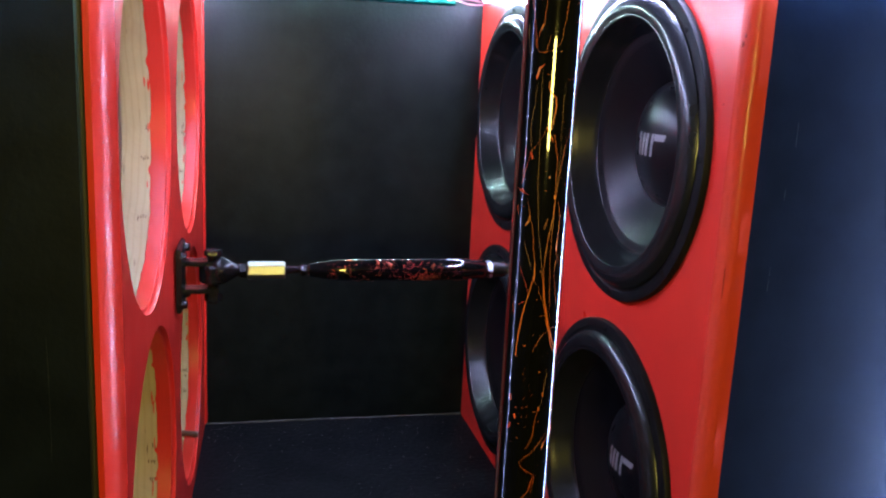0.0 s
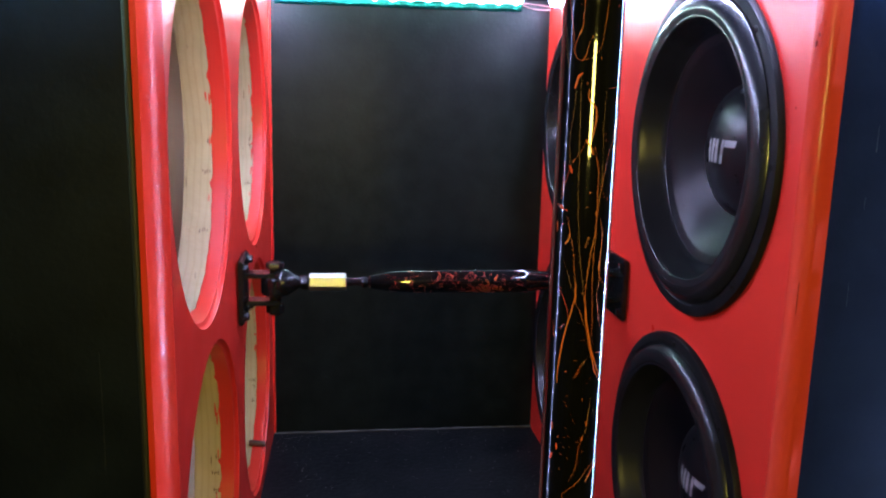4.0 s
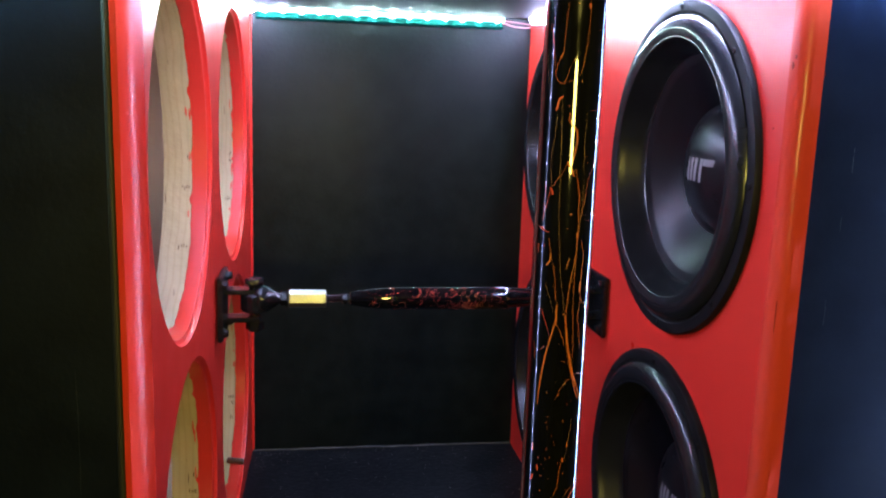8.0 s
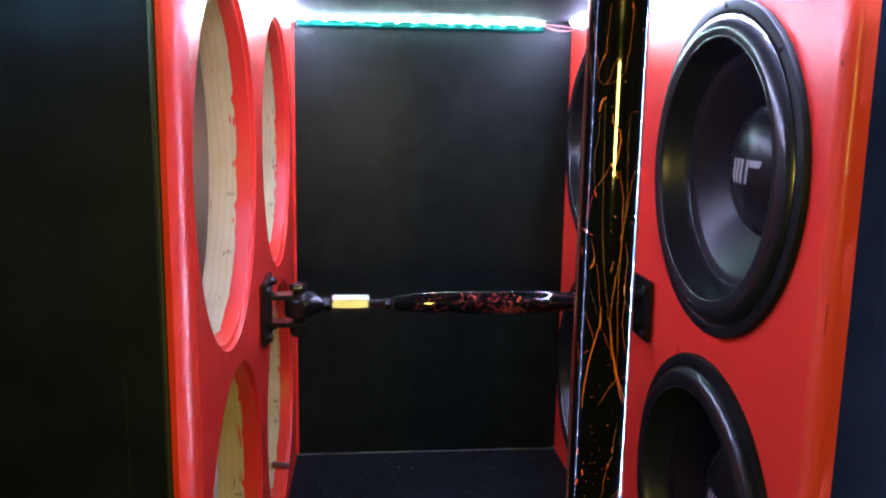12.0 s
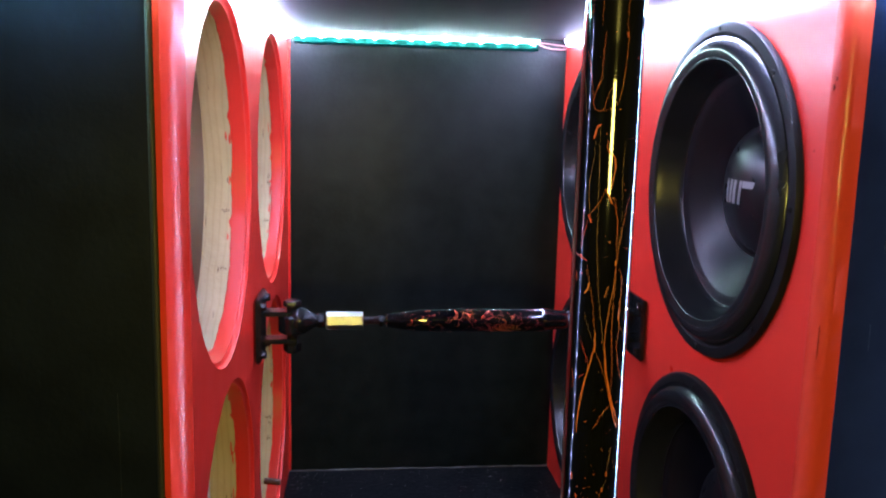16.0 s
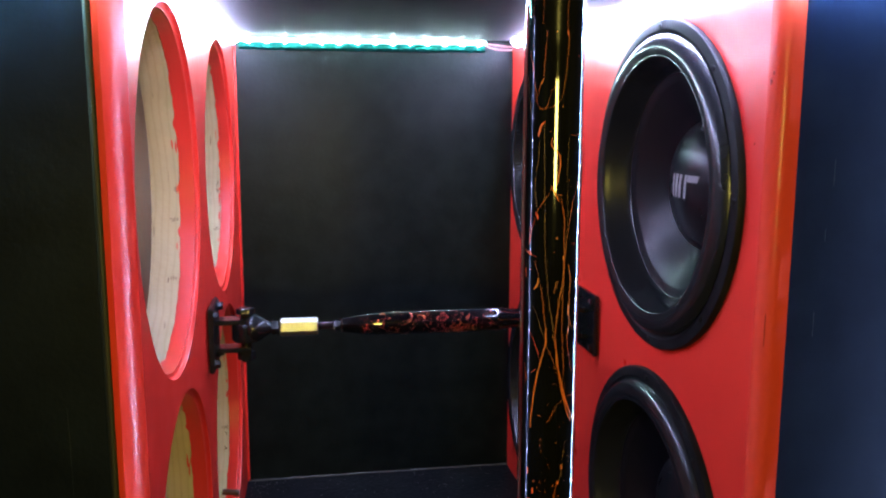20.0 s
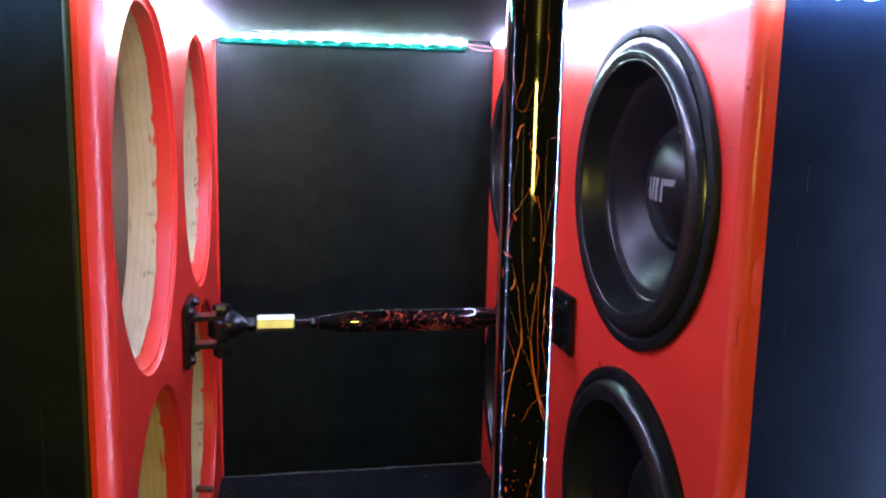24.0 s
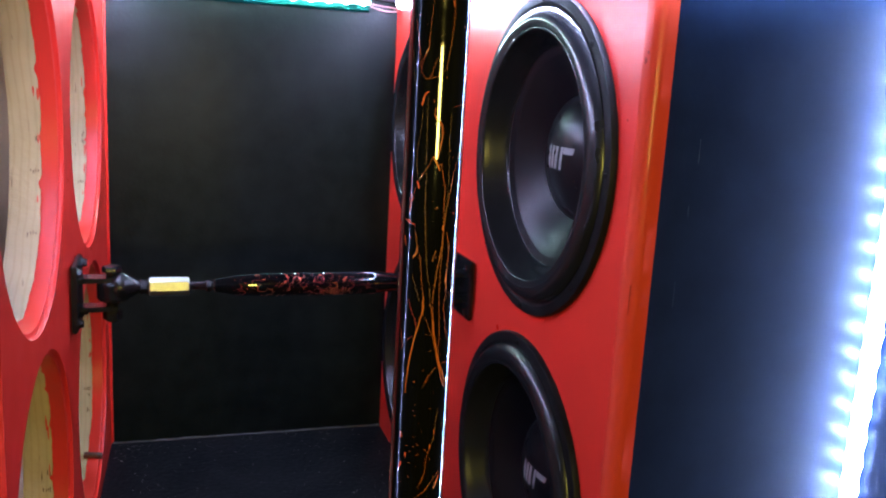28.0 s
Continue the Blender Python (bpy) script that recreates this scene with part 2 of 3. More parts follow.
def string(bm, points, radii, n=6):
    """A soft strand through points."""
    pts = [Vector(p) for p in points]
    rings = []
    for i, p in enumerate(pts):
        t = (pts[min(i + 1, len(pts) - 1)] - pts[max(i - 1, 0)]).normalized()
        m = axis(p, t, (0.3, 0.9, 0.1))
        r = radii[i] if hasattr(radii, "__len__") else radii
        rings.append([bm.verts.new(m @ Vector((r * math.cos(q), r * math.sin(q), 0))) for q in (2 * math.pi * k / n for k in range(n))])
    for a, b in zip(rings, rings[1:]):
        for i in range(n):
            bm.faces.new((a[i], a[(i + 1) % n], b[(i + 1) % n], b[i]))
    bm.faces.new(rings[0])
    bm.faces.new(rings[-1])
    return bm


def spline(ctrl, steps=6):
    """Catmull-Rom through control tuples."""
    c = [np.array(p, float) for p in ctrl]
    c = [2 * c[0] - c[1]] + c + [2 * c[-1] - c[-2]]
    out = []
    for i in range(1, len(c) - 2):
        for s in range(steps):
            u = s / steps
            out.append(0.5 * (2 * c[i] + (c[i + 1] - c[i - 1]) * u + (2 * c[i - 1] - 5 * c[i] + 4 * c[i + 1] - c[i + 2]) * u ** 2
                              + (3 * c[i] - c[i - 1] - 3 * c[i + 1] + c[i + 2]) * u ** 3))
    return out + [c[-2]]


# ---- the room round the cabinet ----
X0, X1, Y0 = -0.62, 0.80, -3.0
SIDE_L, SIDE_R = -0.50, 0.680   # side walls in front of the cabinet
tagged(part("floor", box(bmesh.new(), X0 - 0.05, X1 + 0.05, Y0 - 0.05, 0.06, -0.05, 0), FLOOR_BLACK), "black painted dusty wooden floor", "floor", kind="structure")
bm = box(bmesh.new(), X0 - 0.05, X1 + 0.05, Y0 - 0.05, 0.06, TOP, TOP + 0.09)
for v in bm.verts:
    v.co.z += -0.010 + 0.0149 * min(v.co.y, 0.0)     # the ceiling falls a little towards the front
tagged(part("ceiling", bm, BLACK_GLOSS), "glossy black painted ceiling panel", "ceiling", kind="structure")
tagged(part("wall_back", box(bmesh.new(), X0, X1, 0, 0.05, 0, TOP), BLACK_SATIN), "satin black painted back panel of the chamber", "wall", kind="structure")
tagged(part("wall_west", box(bmesh.new(), X0, SIDE_L, Y0, DEPTH + 0.0035, 0, TOP), BLACK_LESS_LIT), "plain black side wall", "wall", kind="structure")
tagged(part("wall_east", box(bmesh.new(), SIDE_R, X1, Y0, DEPTH + 0.0035, 0, TOP), BLACK_BLUE_LIT), "plain black side wall", "wall", kind="structure")
tagged(part("wall_behind", box(bmesh.new(), SIDE_L, SIDE_R, Y0 - 0.05, Y0 - 0.0005, 0, TOP), BLACK_BLUE_LIT), "plain black wall behind the viewer", "wall", kind="structure")

FL = left(DEPTH, 0, EDGE).x
FR = right(DEPTH, 0, EDGE_R).x
tagged(part("front_panel_left", box(bmesh.new(), X0, FL - 0.0005, DEPTH + 0.004, DEPTH + 0.024, 0, TOP), BLACK_LESS_LIT), "matt black front panel beside the red baffle", "panel", kind="structure")
tagged(part("front_panel_right", box(bmesh.new(), FR + 0.0005, X1, DEPTH + 0.004, DEPTH + 0.024, 0, TOP), BLACK_BLUE_LIT), "matt black front panel beside the red baffle", "panel", kind="structure")
bm = bmesh.new()
rod(bm, (FL - 0.0034, DEPTH + 0.0040, 0), (FL - 0.0034, DEPTH + 0.0040, TOP), 0.0033, 24)
tagged(part("trim_left", bm, BEAD), "dull black sealant bead along the red edge", "trim", kind="structure")

# inside of the left box, seen through its holes
bx = BACK_L - 0.38
tagged(part("box_side_panel", box(bmesh.new(), bx - 0.02, bx, DEPTH + 0.026, -0.022, 0.021, TOP - 0.022), BOARD), "raw wooden inner side of the empty box", "panel", kind="structure")
tagged(part("box_back_panel", box(bmesh.new(), bx, BACK_L - THICK - 0.003, -0.02, -0.002, 0.021, TOP - 0.022), BOARD), "raw wooden inner back of the empty box", "panel", kind="structure")
tagged(part("box_front_panel", box(bmesh.new(), bx, BACK_L - THICK - 0.03, DEPTH + 0.026, DEPTH + 0.044, 0.021, TOP - 0.022), BOARD), "raw wooden inner front of the empty box", "panel", kind="structure")
tagged(part("box_floor_panel", box(bmesh.new(), bx, BACK_L - THICK - 0.03, DEPTH + 0.046, -0.022, 0.002, 0.02), BOARD), "raw wooden floor of the empty box", "panel", kind="structure")
tagged(part("box_top_panel", box(bmesh.new(), bx, BACK_L - THICK - 0.03, DEPTH + 0.046, -0.022, TOP - 0.02, TOP - 0.002), BOARD), "raw wooden top of the empty box", "panel", kind="structure")


# ---- the two red baffles ----
def baffle(name, at, side, ys, zs, radius, rim, paint_depth, wavy, edge, label):
    """A thick board with four round holes, its front edge rounded over."""
    root = thing(name, label, "baffle", kind="structure")
    bm = bmesh.new()
    r, n = (0.012 if side < 0 else 0.015), 240
    face_y0 = DEPTH + (0.0208 if side < 0 else r)
    ym, zm = (ys[0] + ys[1]) / 2, (zs[0] + zs[1]) / 2
    cells = [(ys[0], zs[0], face_y0, ym, 0.0, zm), (ys[0], zs[1], face_y0, ym, zm, TOP),
             (ys[1], zs[0], ym, 0.0, 0.0, zm), (ys[1], zs[1], ym, 0.0, zm, TOP)]
    rng = random.Random(7)
    for cy, cz, a0, a1, b0, b1 in cells:
        corner = sorted(math.atan2(b - cz, a - cy) % (2 * math.pi) for a in (a0, a1) for b in (b0, b1))
        angs = sorted([2 * math.pi * i / n for i in range(n)] + corner)
        outer, rings = [], [[] for _ in range(8)]
        ph = [rng.uniform(0, 6.28) for _ in range(5)]
        drops = [(rng.uniform(0, 6.28), rng.uniform(0.02, 0.06), rng.uniform(0.001, 0.005)) for _ in range(13)] if radius > 0.19 else []
        for q in angs:
            c, s = math.cos(q), math.sin(q)
            k = min(((a1 if c > 0 else a0) - cy) / c if abs(c) > 1e-6 else 9, ((b1 if s > 0 else b0) - cz) / s if abs(s) > 1e-6 else 9)
            outer.append(bm.verts.new(at(cy + k * c, cz + k * s, 0)))
            drop = sum(max(0.0, 1 - abs((q - dq + math.pi) % (2 * math.pi) - math.pi) / dw) * dh for dq, dw, dh in drops)
            wob = drop + wavy * (math.sin(3 * q + ph[0]) + 0.7 * math.sin(7 * q + ph[1]) + 0.6 * math.sin(17 * q + ph[2]) + 0.5 * math.sin(31 * q + ph[3]) + 0.5 * math.sin(67 * q + ph[4]))
            steps = [(radius + 0.0015, 0), (radius, 0), (radius - rim * 0.08, rim * 0.38), (radius - rim * 0.29, rim * 0.71), (radius - rim * 0.62, rim * 0.92), (radius - rim, rim),
                     (radius - rim, paint_depth + wob), (radius - rim + 0.0006, paint_depth + wob + 0.0008)]
            for ring, (rr, d) in zip(rings, steps):
                ring.append(bm.verts.new(at(cy + rr * c, cz + rr * s, d)))
        for a, b in zip([outer] + rings, rings):
            for i in range(len(angs)):
                j = (i + 1) % len(angs)
                bm.faces.new((a[i], a[j], b[j], b[i]))
    bmesh.ops.remove_doubles(bm, verts=bm.verts, dist=1e-5)
    part("painted_face", bm, RED, root)
    # rounded front edge, sanded by hand; its paint holds the lamp's orange
    bm = bmesh.new()
    arc = [(face_y0 - r * math.sin(q), r - r * math.cos(q)) for q in (math.pi / 2 * i / 10 for i in range(11))] + [(DEPTH, edge), (DEPTH + 0.03, edge)]
    if side < 0:
        # the left edge is a wide, slightly round bevel over a narrow flat front
        big = 0.0343
        arc = [(DEPTH - big * (math.cos(q) - math.cos(radians(30))), 0.016 - big * (math.sin(q) - 0.5)) for q in (radians(75 - 45 * i / 10) for i in range(11))]
        arc += [arc[-1], (DEPTH, edge), (DEPTH + 0.03, edge)]
    cols, phase = [], [rng.uniform(0, 6.28) for _ in range(4)]
    for i in range(141):
        z = TOP * i / 140
        sway = 0.00030 * (math.sin(31 * z + phase[0]) + 0.6 * math.sin(83 * z + phase[1]) + 0.4 * math.sin(190 * z + phase[2]))
        cols.append([bm.verts.new(at(y + (sway + rng.uniform(-0.00012, 0.00012) if 0 < j < 10 else 0.0), z, d)) for j, (y, d) in enumerate(arc)])
    for a, b in zip(cols, cols[1:]):
        for i in range(len(arc) - 1):
            if arc[i] != arc[i + 1]:
                bm.faces.new((a[i], a[i + 1], b[i + 1], b[i]))
    part("rounded_edge", bm, RED_EDGE if side < 0 else RED_ROUND, root, "rounded red front edge")
    for cy, cz, *_ in cells:
        bm = bmesh.new()
        prof = [(radius - rim + 0.0009, paint_depth - 0.006), (radius - rim + 0.0009, THICK), (radius + 0.012, THICK), (radius + 0.012, paint_depth - 0.006)]
        m = Matrix.Translation(at(cy, cz, 0)) @ Matrix(((0, 0, side, 0), (1, 0, 0, 0), (0, 1, 0, 0), (0, 0, 0, 1)))
        lathe(bm, prof, m, 96, close=True)
        ring = part("plywood_ring", bm, WOOD, root, "raw plywood edge inside the cut-out")
        if side > 0:
            continue

        def daub(q, d, long, wide, mat, name):
            """A flat blot on the cut edge at angle q and depth d, long round the cut and wide across it."""
            b = bmesh.new()
            rr = radius - rim + 0.0009
            core = b.verts.new(at(cy + (rr - 0.0005) * math.cos(q), cz + (rr - 0.0005) * math.sin(q), d))
            rim_v = []
            for i in range(12):
                a = 2 * math.pi * i / 12
                k = rng.uniform(0.65, 1.2)
                qq, dd = q + k * long / rr * math.cos(a), d + k * wide * math.sin(a)
                rim_v.append(b.verts.new(at(cy + (rr - 0.0001) * math.cos(qq), cz + (rr - 0.0001) * math.sin(qq), dd)))
            for i in range(12):
                b.faces.new((core, rim_v[i], rim_v[(i + 1) % 12]))
            part(name, b, mat, ring)

        for i in range(9):      # red smears that ran past the painted rim, most of them low in the cut
            q = rng.choice((rng.uniform(-1.0, 0.35), rng.uniform(2.7, 4.1), rng.uniform(-0.5, 0.3)))
            daub(q, 0.0245 + rng.uniform(0.0, 0.006), rng.uniform(0.003, 0.013), rng.uniform(0.0007, 0.002), RED, "paint_smear")
        for row in range(3):      # short dark tears in the end grain, side by side
            q = rng.uniform(-0.75, 0.1)
            for i in range(rng.randint(2, 4)):
                daub(q + rng.uniform(-0.012, 0.012), 0.027 + 0.0028 * i + rng.uniform(0, 0.001), rng.uniform(0.002, 0.005), 0.0008, TEAR, "tear")
    return root


baffle("baffle_left", left, -1, HOLE_Y, HOLE_Z, HOLE_R, 0.006, 0.023, 0.00060, EDGE, "glossy red painted baffle with four empty round cut-outs")
baffle("baffle_right", right, 1, SUB_Y, SUB_Z, 0.178, 0.004, 0.03, 0.001, EDGE_R, "glossy red painted baffle carrying four loudspeakers")

# red paint run into the corner between the baffle and the back wall
bm = bmesh.new()
rng = random.Random(17)
string(bm, [(BACK_L + 0.0006, -0.0006, 0.004 + (TOP - 0.03) * i / 60) for i in range(61)], [0.0034 + 0.0007 * rng.random() for _ in range(61)], 10)
tagged(part("trim_corner", bm, RED), "thin bead of red paint in the back corner", "trim", kind="structure")

# light bead in the seam between floor and back wall
bm = bmesh.new()
rng = random.Random(3)
string(bm, [(BACK_L + 0.002 + 0.53 * i / 40, -0.0015, 0.0012 + 0.0012 * rng.random()) for i in range(41)], [0.0011 + 0.0013 * rng.random() for _ in range(41)])
tagged(part("trim_seam", bm, CAULK), "thin grey line of dried sealant along the floor seam", "trim", kind="structure")


# ---- subwoofers ----
def subwoofer(y, z):
    m = Matrix.Translation(right(y, z, 0)) @ axis((0, 0, 0), (-1, LEAN_R, 0))
    root = thing("subwoofer", "large black subwoofer with thick rubber surround on the red baffle", "loudspeaker", "subwoofers on the baffle", at=m.translation)
    inv = Matrix.Translation(-m.translation) @ m
    bm = lathe(bmesh.new(), [(0.176, -0.03), (0.1935, -0.001), (0.194, 0.004), (0.1925, 0.0075), (0.189, 0.0085), (0.181, 0.0085), (0.1795, 0.007), (0.1700, 0.005), (0.168, -0.03)], inv, 128, close=True)
    frame_part = part("frame", bm, CAST, root, "black cast metal frame ring")
    for i in range(8):
        a = math.pi / 4 * i
        bm = bmesh.new()
        c = inv @ Matrix.Translation((0.1855 * math.cos(a), 0.1855 * math.sin(a), 0.0083))
        lathe(bm, [(0.0034, 0), (0.0034, 0.0011), (0.0028, 0.0016), (0.0016, 0.0016), (0.0014, 0.0004), (0, 0.0004)], c, 12)
        part("screw", bm, CAST, frame_part)
    roll = [(0.1805, 0.003)] + [tuple(p) for p in spline([(0.1788, 0.001), (0.1775, 0.0075), (0.1735, 0.0138), (0.168, 0.0175), (0.162, 0.0187), (0.1565, 0.0180), (0.1530, 0.0169), (0.1512, 0.0169), (0.1494, 0.0150), (0.1462, 0.0066), (0.1412, -0.0045), (0.1370, -0.0136), (0.1340, -0.0180)], 4)] + [(0.1318, -0.0192)]
    part("surround", lathe(bmesh.new(), roll, inv, 128), RUBBER, root, "thick half-round black rubber surround")
    cone = [(0.1335, -0.0178), (0.1290, -0.0196), (0.1280, -0.0196), (0.1262, -0.0206), (0.1250, -0.0208), (0.122, -0.0224), (0.1, -0.0392), (0.074, -0.0560)]
    part("cone", lathe(bmesh.new(), cone, inv, 96), CONE, root, "dull grey cone")
    cap = [(0.0785 * math.cos(q), -0.060 + 0.034 * math.sin(q)) for q in (math.pi / 2 * i / 14 for i in range(15))]
    cap = [(0.0775, -0.063), (0.0795, -0.0615)] + cap[:-1] + [(0, -0.026)]
    cap_part = part("dust_cap", lathe(bmesh.new(), cap, inv, 96), CAP, root, "shiny black domed dust cap")
    # plain silver mark of slanted blocks, no letters
    bm = bmesh.new()

    def block(u0, u1, v0, v1, w0=-0.014, w1=0.014, k=6):
        """A patch on the dome between two slanted sides."""
        grid = []
        for a in range(k + 1):
            f = a / k
            w = w0 + (w1 - w0) * f
            lo, hi = u0 + (v0 - u0) * f, u1 + (v1 - u1) * f
            row = []
            for b in range(k + 1):
                u = flip * (lo + (hi - lo) * b / k)
                h = -0.060 + 0.034 * math.sqrt(max(0, 1 - (u * u + w * w) / 0.0785 ** 2)) + 0.0006
                row.append(bm.verts.new(inv @ Vector((u, w, h))))
            grid.append(row)
        for ra, rb in zip(grid, grid[1:]):
            for b in range(k):
                bm.faces.new((ra[b], ra[b + 1], rb[b + 1], rb[b]))
    flip = -1 if (inv @ Vector((1, 0, 0))).y > 0 else 1
    # slanted silver bars and a flag
    block(-0.027, -0.021, -0.027, -0.021)
    block(-0.0175, -0.0125, -0.0155, -0.0085)
    block(-0.0085, -0.0015, -0.0055, 0.0015)
    block(0.005, 0.0105, 0.008, 0.0135)
    block(0.0135, 0.034, 0.0145, 0.037, 0.006, 0.014)
    part("mark", bm, SILVER, cap_part, "plain silver block mark", smooth=False)["kind"] = "stuff"
    return root


for y in SUB_Y:
    for z in SUB_Z:
        subwoofer(y, z)


# ---- brace between the baffles: plates, clevises, rod, coupling and lacquered tube ----
brace = thing("brace", "black tubular brace bolted between the two red baffles", "brace", at=(0.09, TUBE_Y, TUBE_Z))
O = Vector(brace.location)


def local(*p):
    return Vector(p) - O


def bracket(at, side):
    y0, y1, z0, z1 = -0.517, -0.433, 0.381, 0.470
    x = at(TUBE_Y, 0, 0).x
    a, b = sorted((x + side * 0.0015, x + side * 0.0085))
    bm = box(bmesh.new(), a - O.x, b - O.x, y0 - O.y, y1 - O.y, z0 - O.z, z1 - O.z, 0.0018)
    plate = part("mounting_plate", bm, IRON, brace, "black painted steel plate with four bolts")
    for yy in (y0 + 0.011, y1 - 0.011):
        for zz in (z0 + 0.011, z1 - 0.011):
            bm = bmesh.new()
            p = local(x + side * 0.0085, yy, zz)
            lathe(bm, [(0.0075, 0), (0.0075, 0.0014), (0.0058, 0.0016), (0.0058, 0.0056), (0.0048, 0.0066), (0, 0.0066)], axis(p, (side, 0, 0)), 6)
            part("bolt", bm, IRON, plate, "worn hexagon bolt head")
    for zz in (0.444, 0.405):
        a, b = sorted((x + side * 0.0085, x + side * 0.056))
        bm = box(bmesh.new(), a - O.x, b - O.x, TUBE_Y - 0.014 - O.y, TUBE_Y + 0.014 - O.y, zz - 0.0035 - O.z, zz + 0.0035 - O.z, 0.0014)
        part("lug", bm, IRON, brace)
    px = x + side * 0.048
    bm = bmesh.new()
    lathe(bm, [(0, 0.008), (0.006, 0.008), (0.0075, 0.006), (0.0075, -0.066), (0, -0.066)], axis(local(px, TUBE_Y, 0.452), (0, 0, 1)), 24)
    pin = part("pin", bm, IRON, brace, "upright steel pin")
    bm = bmesh.new()
    lathe(bm, [(0, 0.008), (0.011, 0.008), (0.0125, 0.006), (0.0125, 0.0), (0, 0)], axis(local(px, TUBE_Y, 0.4535), (0, 0, 1)), 6)
    part("pin_head", bm, IRON, pin)
    bm = bmesh.new()
    lathe(bm, [(0, 0), (0.0125, 0), (0.0125, -0.011), (0.011, -0.0125), (0, -0.0125)], axis(local(px, TUBE_Y, 0.4005), (0, 0, 1)), 6)
    part("nut", bm, IRON, pin)
    # eye of the rod, a fat ring round the pin
    bm = bmesh.new()
    lathe(bm, [(0.0076, -0.013), (0.017, -0.013), (0.0195, -0.010), (0.0195, 0.010), (0.017, 0.013), (0.0076, 0.013)], axis(local(px, TUBE_Y, 0.4285), (0, 0, 1)), 32, close=True)
    part("rod_eye", bm, IRON, brace, "thick black eye round the pin")
    return px


pl = bracket(left, 1)
pr = bracket(right, -1)
AX = 0.4325


def turned(name, prof, x, mat, label="", n=32, direction=(1, 0, 0)):
    return part(name, lathe(bmesh.new(), prof, axis(local(x, TUBE_Y, AX), direction), n), mat, brace, label)


turned("socket", [(0, -0.006), (0.013, -0.006), (0.019, 0.002), (0.0205, 0.010), (0.0185, 0.018), (0.0125, 0.027), (0.0085, 0.033), (0.0075, 0.036), (0, 0.036)], pl, IRON, "bulging black socket that narrows towards the rod")
turned("shank", [(0, 0), (0.0105, 0), (0.0105, 0.010), (0.0085, 0.013), (0.007, 0.016), (0.007, 0.03), (0, 0.03)], pl + 0.016, IRON)
turned("jam_nut", [(0.004, 0), (0.0098, 0), (0.0108, 0.001), (0.0108, 0.009), (0.0098, 0.010), (0.004, 0.010)], -0.1035, IRON, "dark jam nut", 6)
# threaded rod
thread = []
for i in range(46):
    thread += [(0.0052, i * 0.0026), (0.0060, i * 0.0026 + 0.0013)]
turned("threaded_rod", [(0, 0)] + thread + [(0, 0.12)], -0.118, IRON, "dark threaded steel rod", 16)
m = axis(local(-0.092, TUBE_Y, AX), (1, 0, 0)) @ Matrix.Rotation(radians(19), 4, "Z")
part("coupling_nut", lathe(bmesh.new(), [(0.006, 0), (0.0105, 0), (0.0122, 0.0016), (0.0122, 0.0504), (0.0105, 0.052), (0.006, 0.052)], m, 6), ZINC, brace, "long bright hexagonal nut that catches yellow light", smooth=False)
turned("small_nut", [(0.004, 0), (0.0078, 0), (0.0086, 0.001), (0.0086, 0.006), (0.0078, 0.007), (0.004, 0.007)], -0.018, IRON, "", 6)
# lacquered tube with drawn-in ends
L = 0.262
tube_prof = [(0, 0), (0.0075, 0), (0.0095, 0.002), (0.0112, 0.012), (0.0142, 0.03), (0.0158, 0.05), (0.0165, 0.08), (0.0165, L - 0.04), (0.0160, L - 0.028), (0.0145, L - 0.022), (0.0135, L - 0.004), (0.0115, L), (0, L)]
tube = turned("tube", tube_prof, -0.008, LACQUER, "black lacquered tube swirled with red and orange paint", 48)
turned("tail", [(0, 0), (0.0115, 0), (0.0115, 0.03), (0.0085, 0.034), (0.0085, 0.075), (0, 0.075)], 0.253, IRON, "black steel tail of the tube", 32)
turned("flat_nut", [(0.008, 0), (0.0125, 0), (0.0135, 0.001), (0.0135, 0.007), (0.0125, 0.008), (0.008, 0.008)], 0.256, STEEL, "bright hexagon nut", 6)


def tube_radius(x):
    for (r0, h0), (r1, h1) in zip(tube_prof, tube_prof[1:]):
        if h0 <= x <= h1 and h1 > h0:
            return r0 + (r1 - r0) * (x - h0) / (h1 - h0)
    return 0.016


def curl(x, a, size, sweep, head, width, mat, rng):
    """A bent thread of paint on the tube, from x along it and a radians round it."""
    pts, k = [], max(5, int(sweep * 3.2))
    for _ in range(k):
        head += sweep / k * rng.uniform(0.7, 1.3)
        step = size * sweep / k
        x = min(max(x + step * math.cos(head), 0.012), L - 0.03)
        r = tube_radius(x)
        a += step / r * math.sin(head)
        pts.append(local(-0.008 + x, TUBE_Y - (r - 0.0001) * math.cos(a), AX + (r - 0.0001) * math.sin(a)))
    part("paint_strand", string(bmesh.new(), pts, [width * rng.uniform(0.6, 1.3) for _ in pts], 5), mat, tube)


rng = random.Random(21)
for i in range(150):
    x = rng.uniform(0.02, L - 0.04) if i % 3 else rng.gauss(0.15, 0.035)
    curl(x, rng.uniform(-1.0, 1.1), rng.uniform(0.0025, 0.007), rng.uniform(1.2, 5.0), rng.uniform(0, 6.28),
         rng.choice((0.00008, 0.00012, 0.00018)), rng.choice((FLECK, FLECK, FLECK, CORAL)), rng)
for i in range(26):      # the orange tangle low on the tube
    curl(rng.gauss(0.168, 0.012), rng.gauss(-0.45, 0.22), rng.uniform(0.002, 0.005), rng.uniform(1.5, 5.0), rng.uniform(0, 6.28), rng.choice((0.00012, 0.0002, 0.0003)), rng.choice((ORANGE, FLECK, CORAL)), rng)
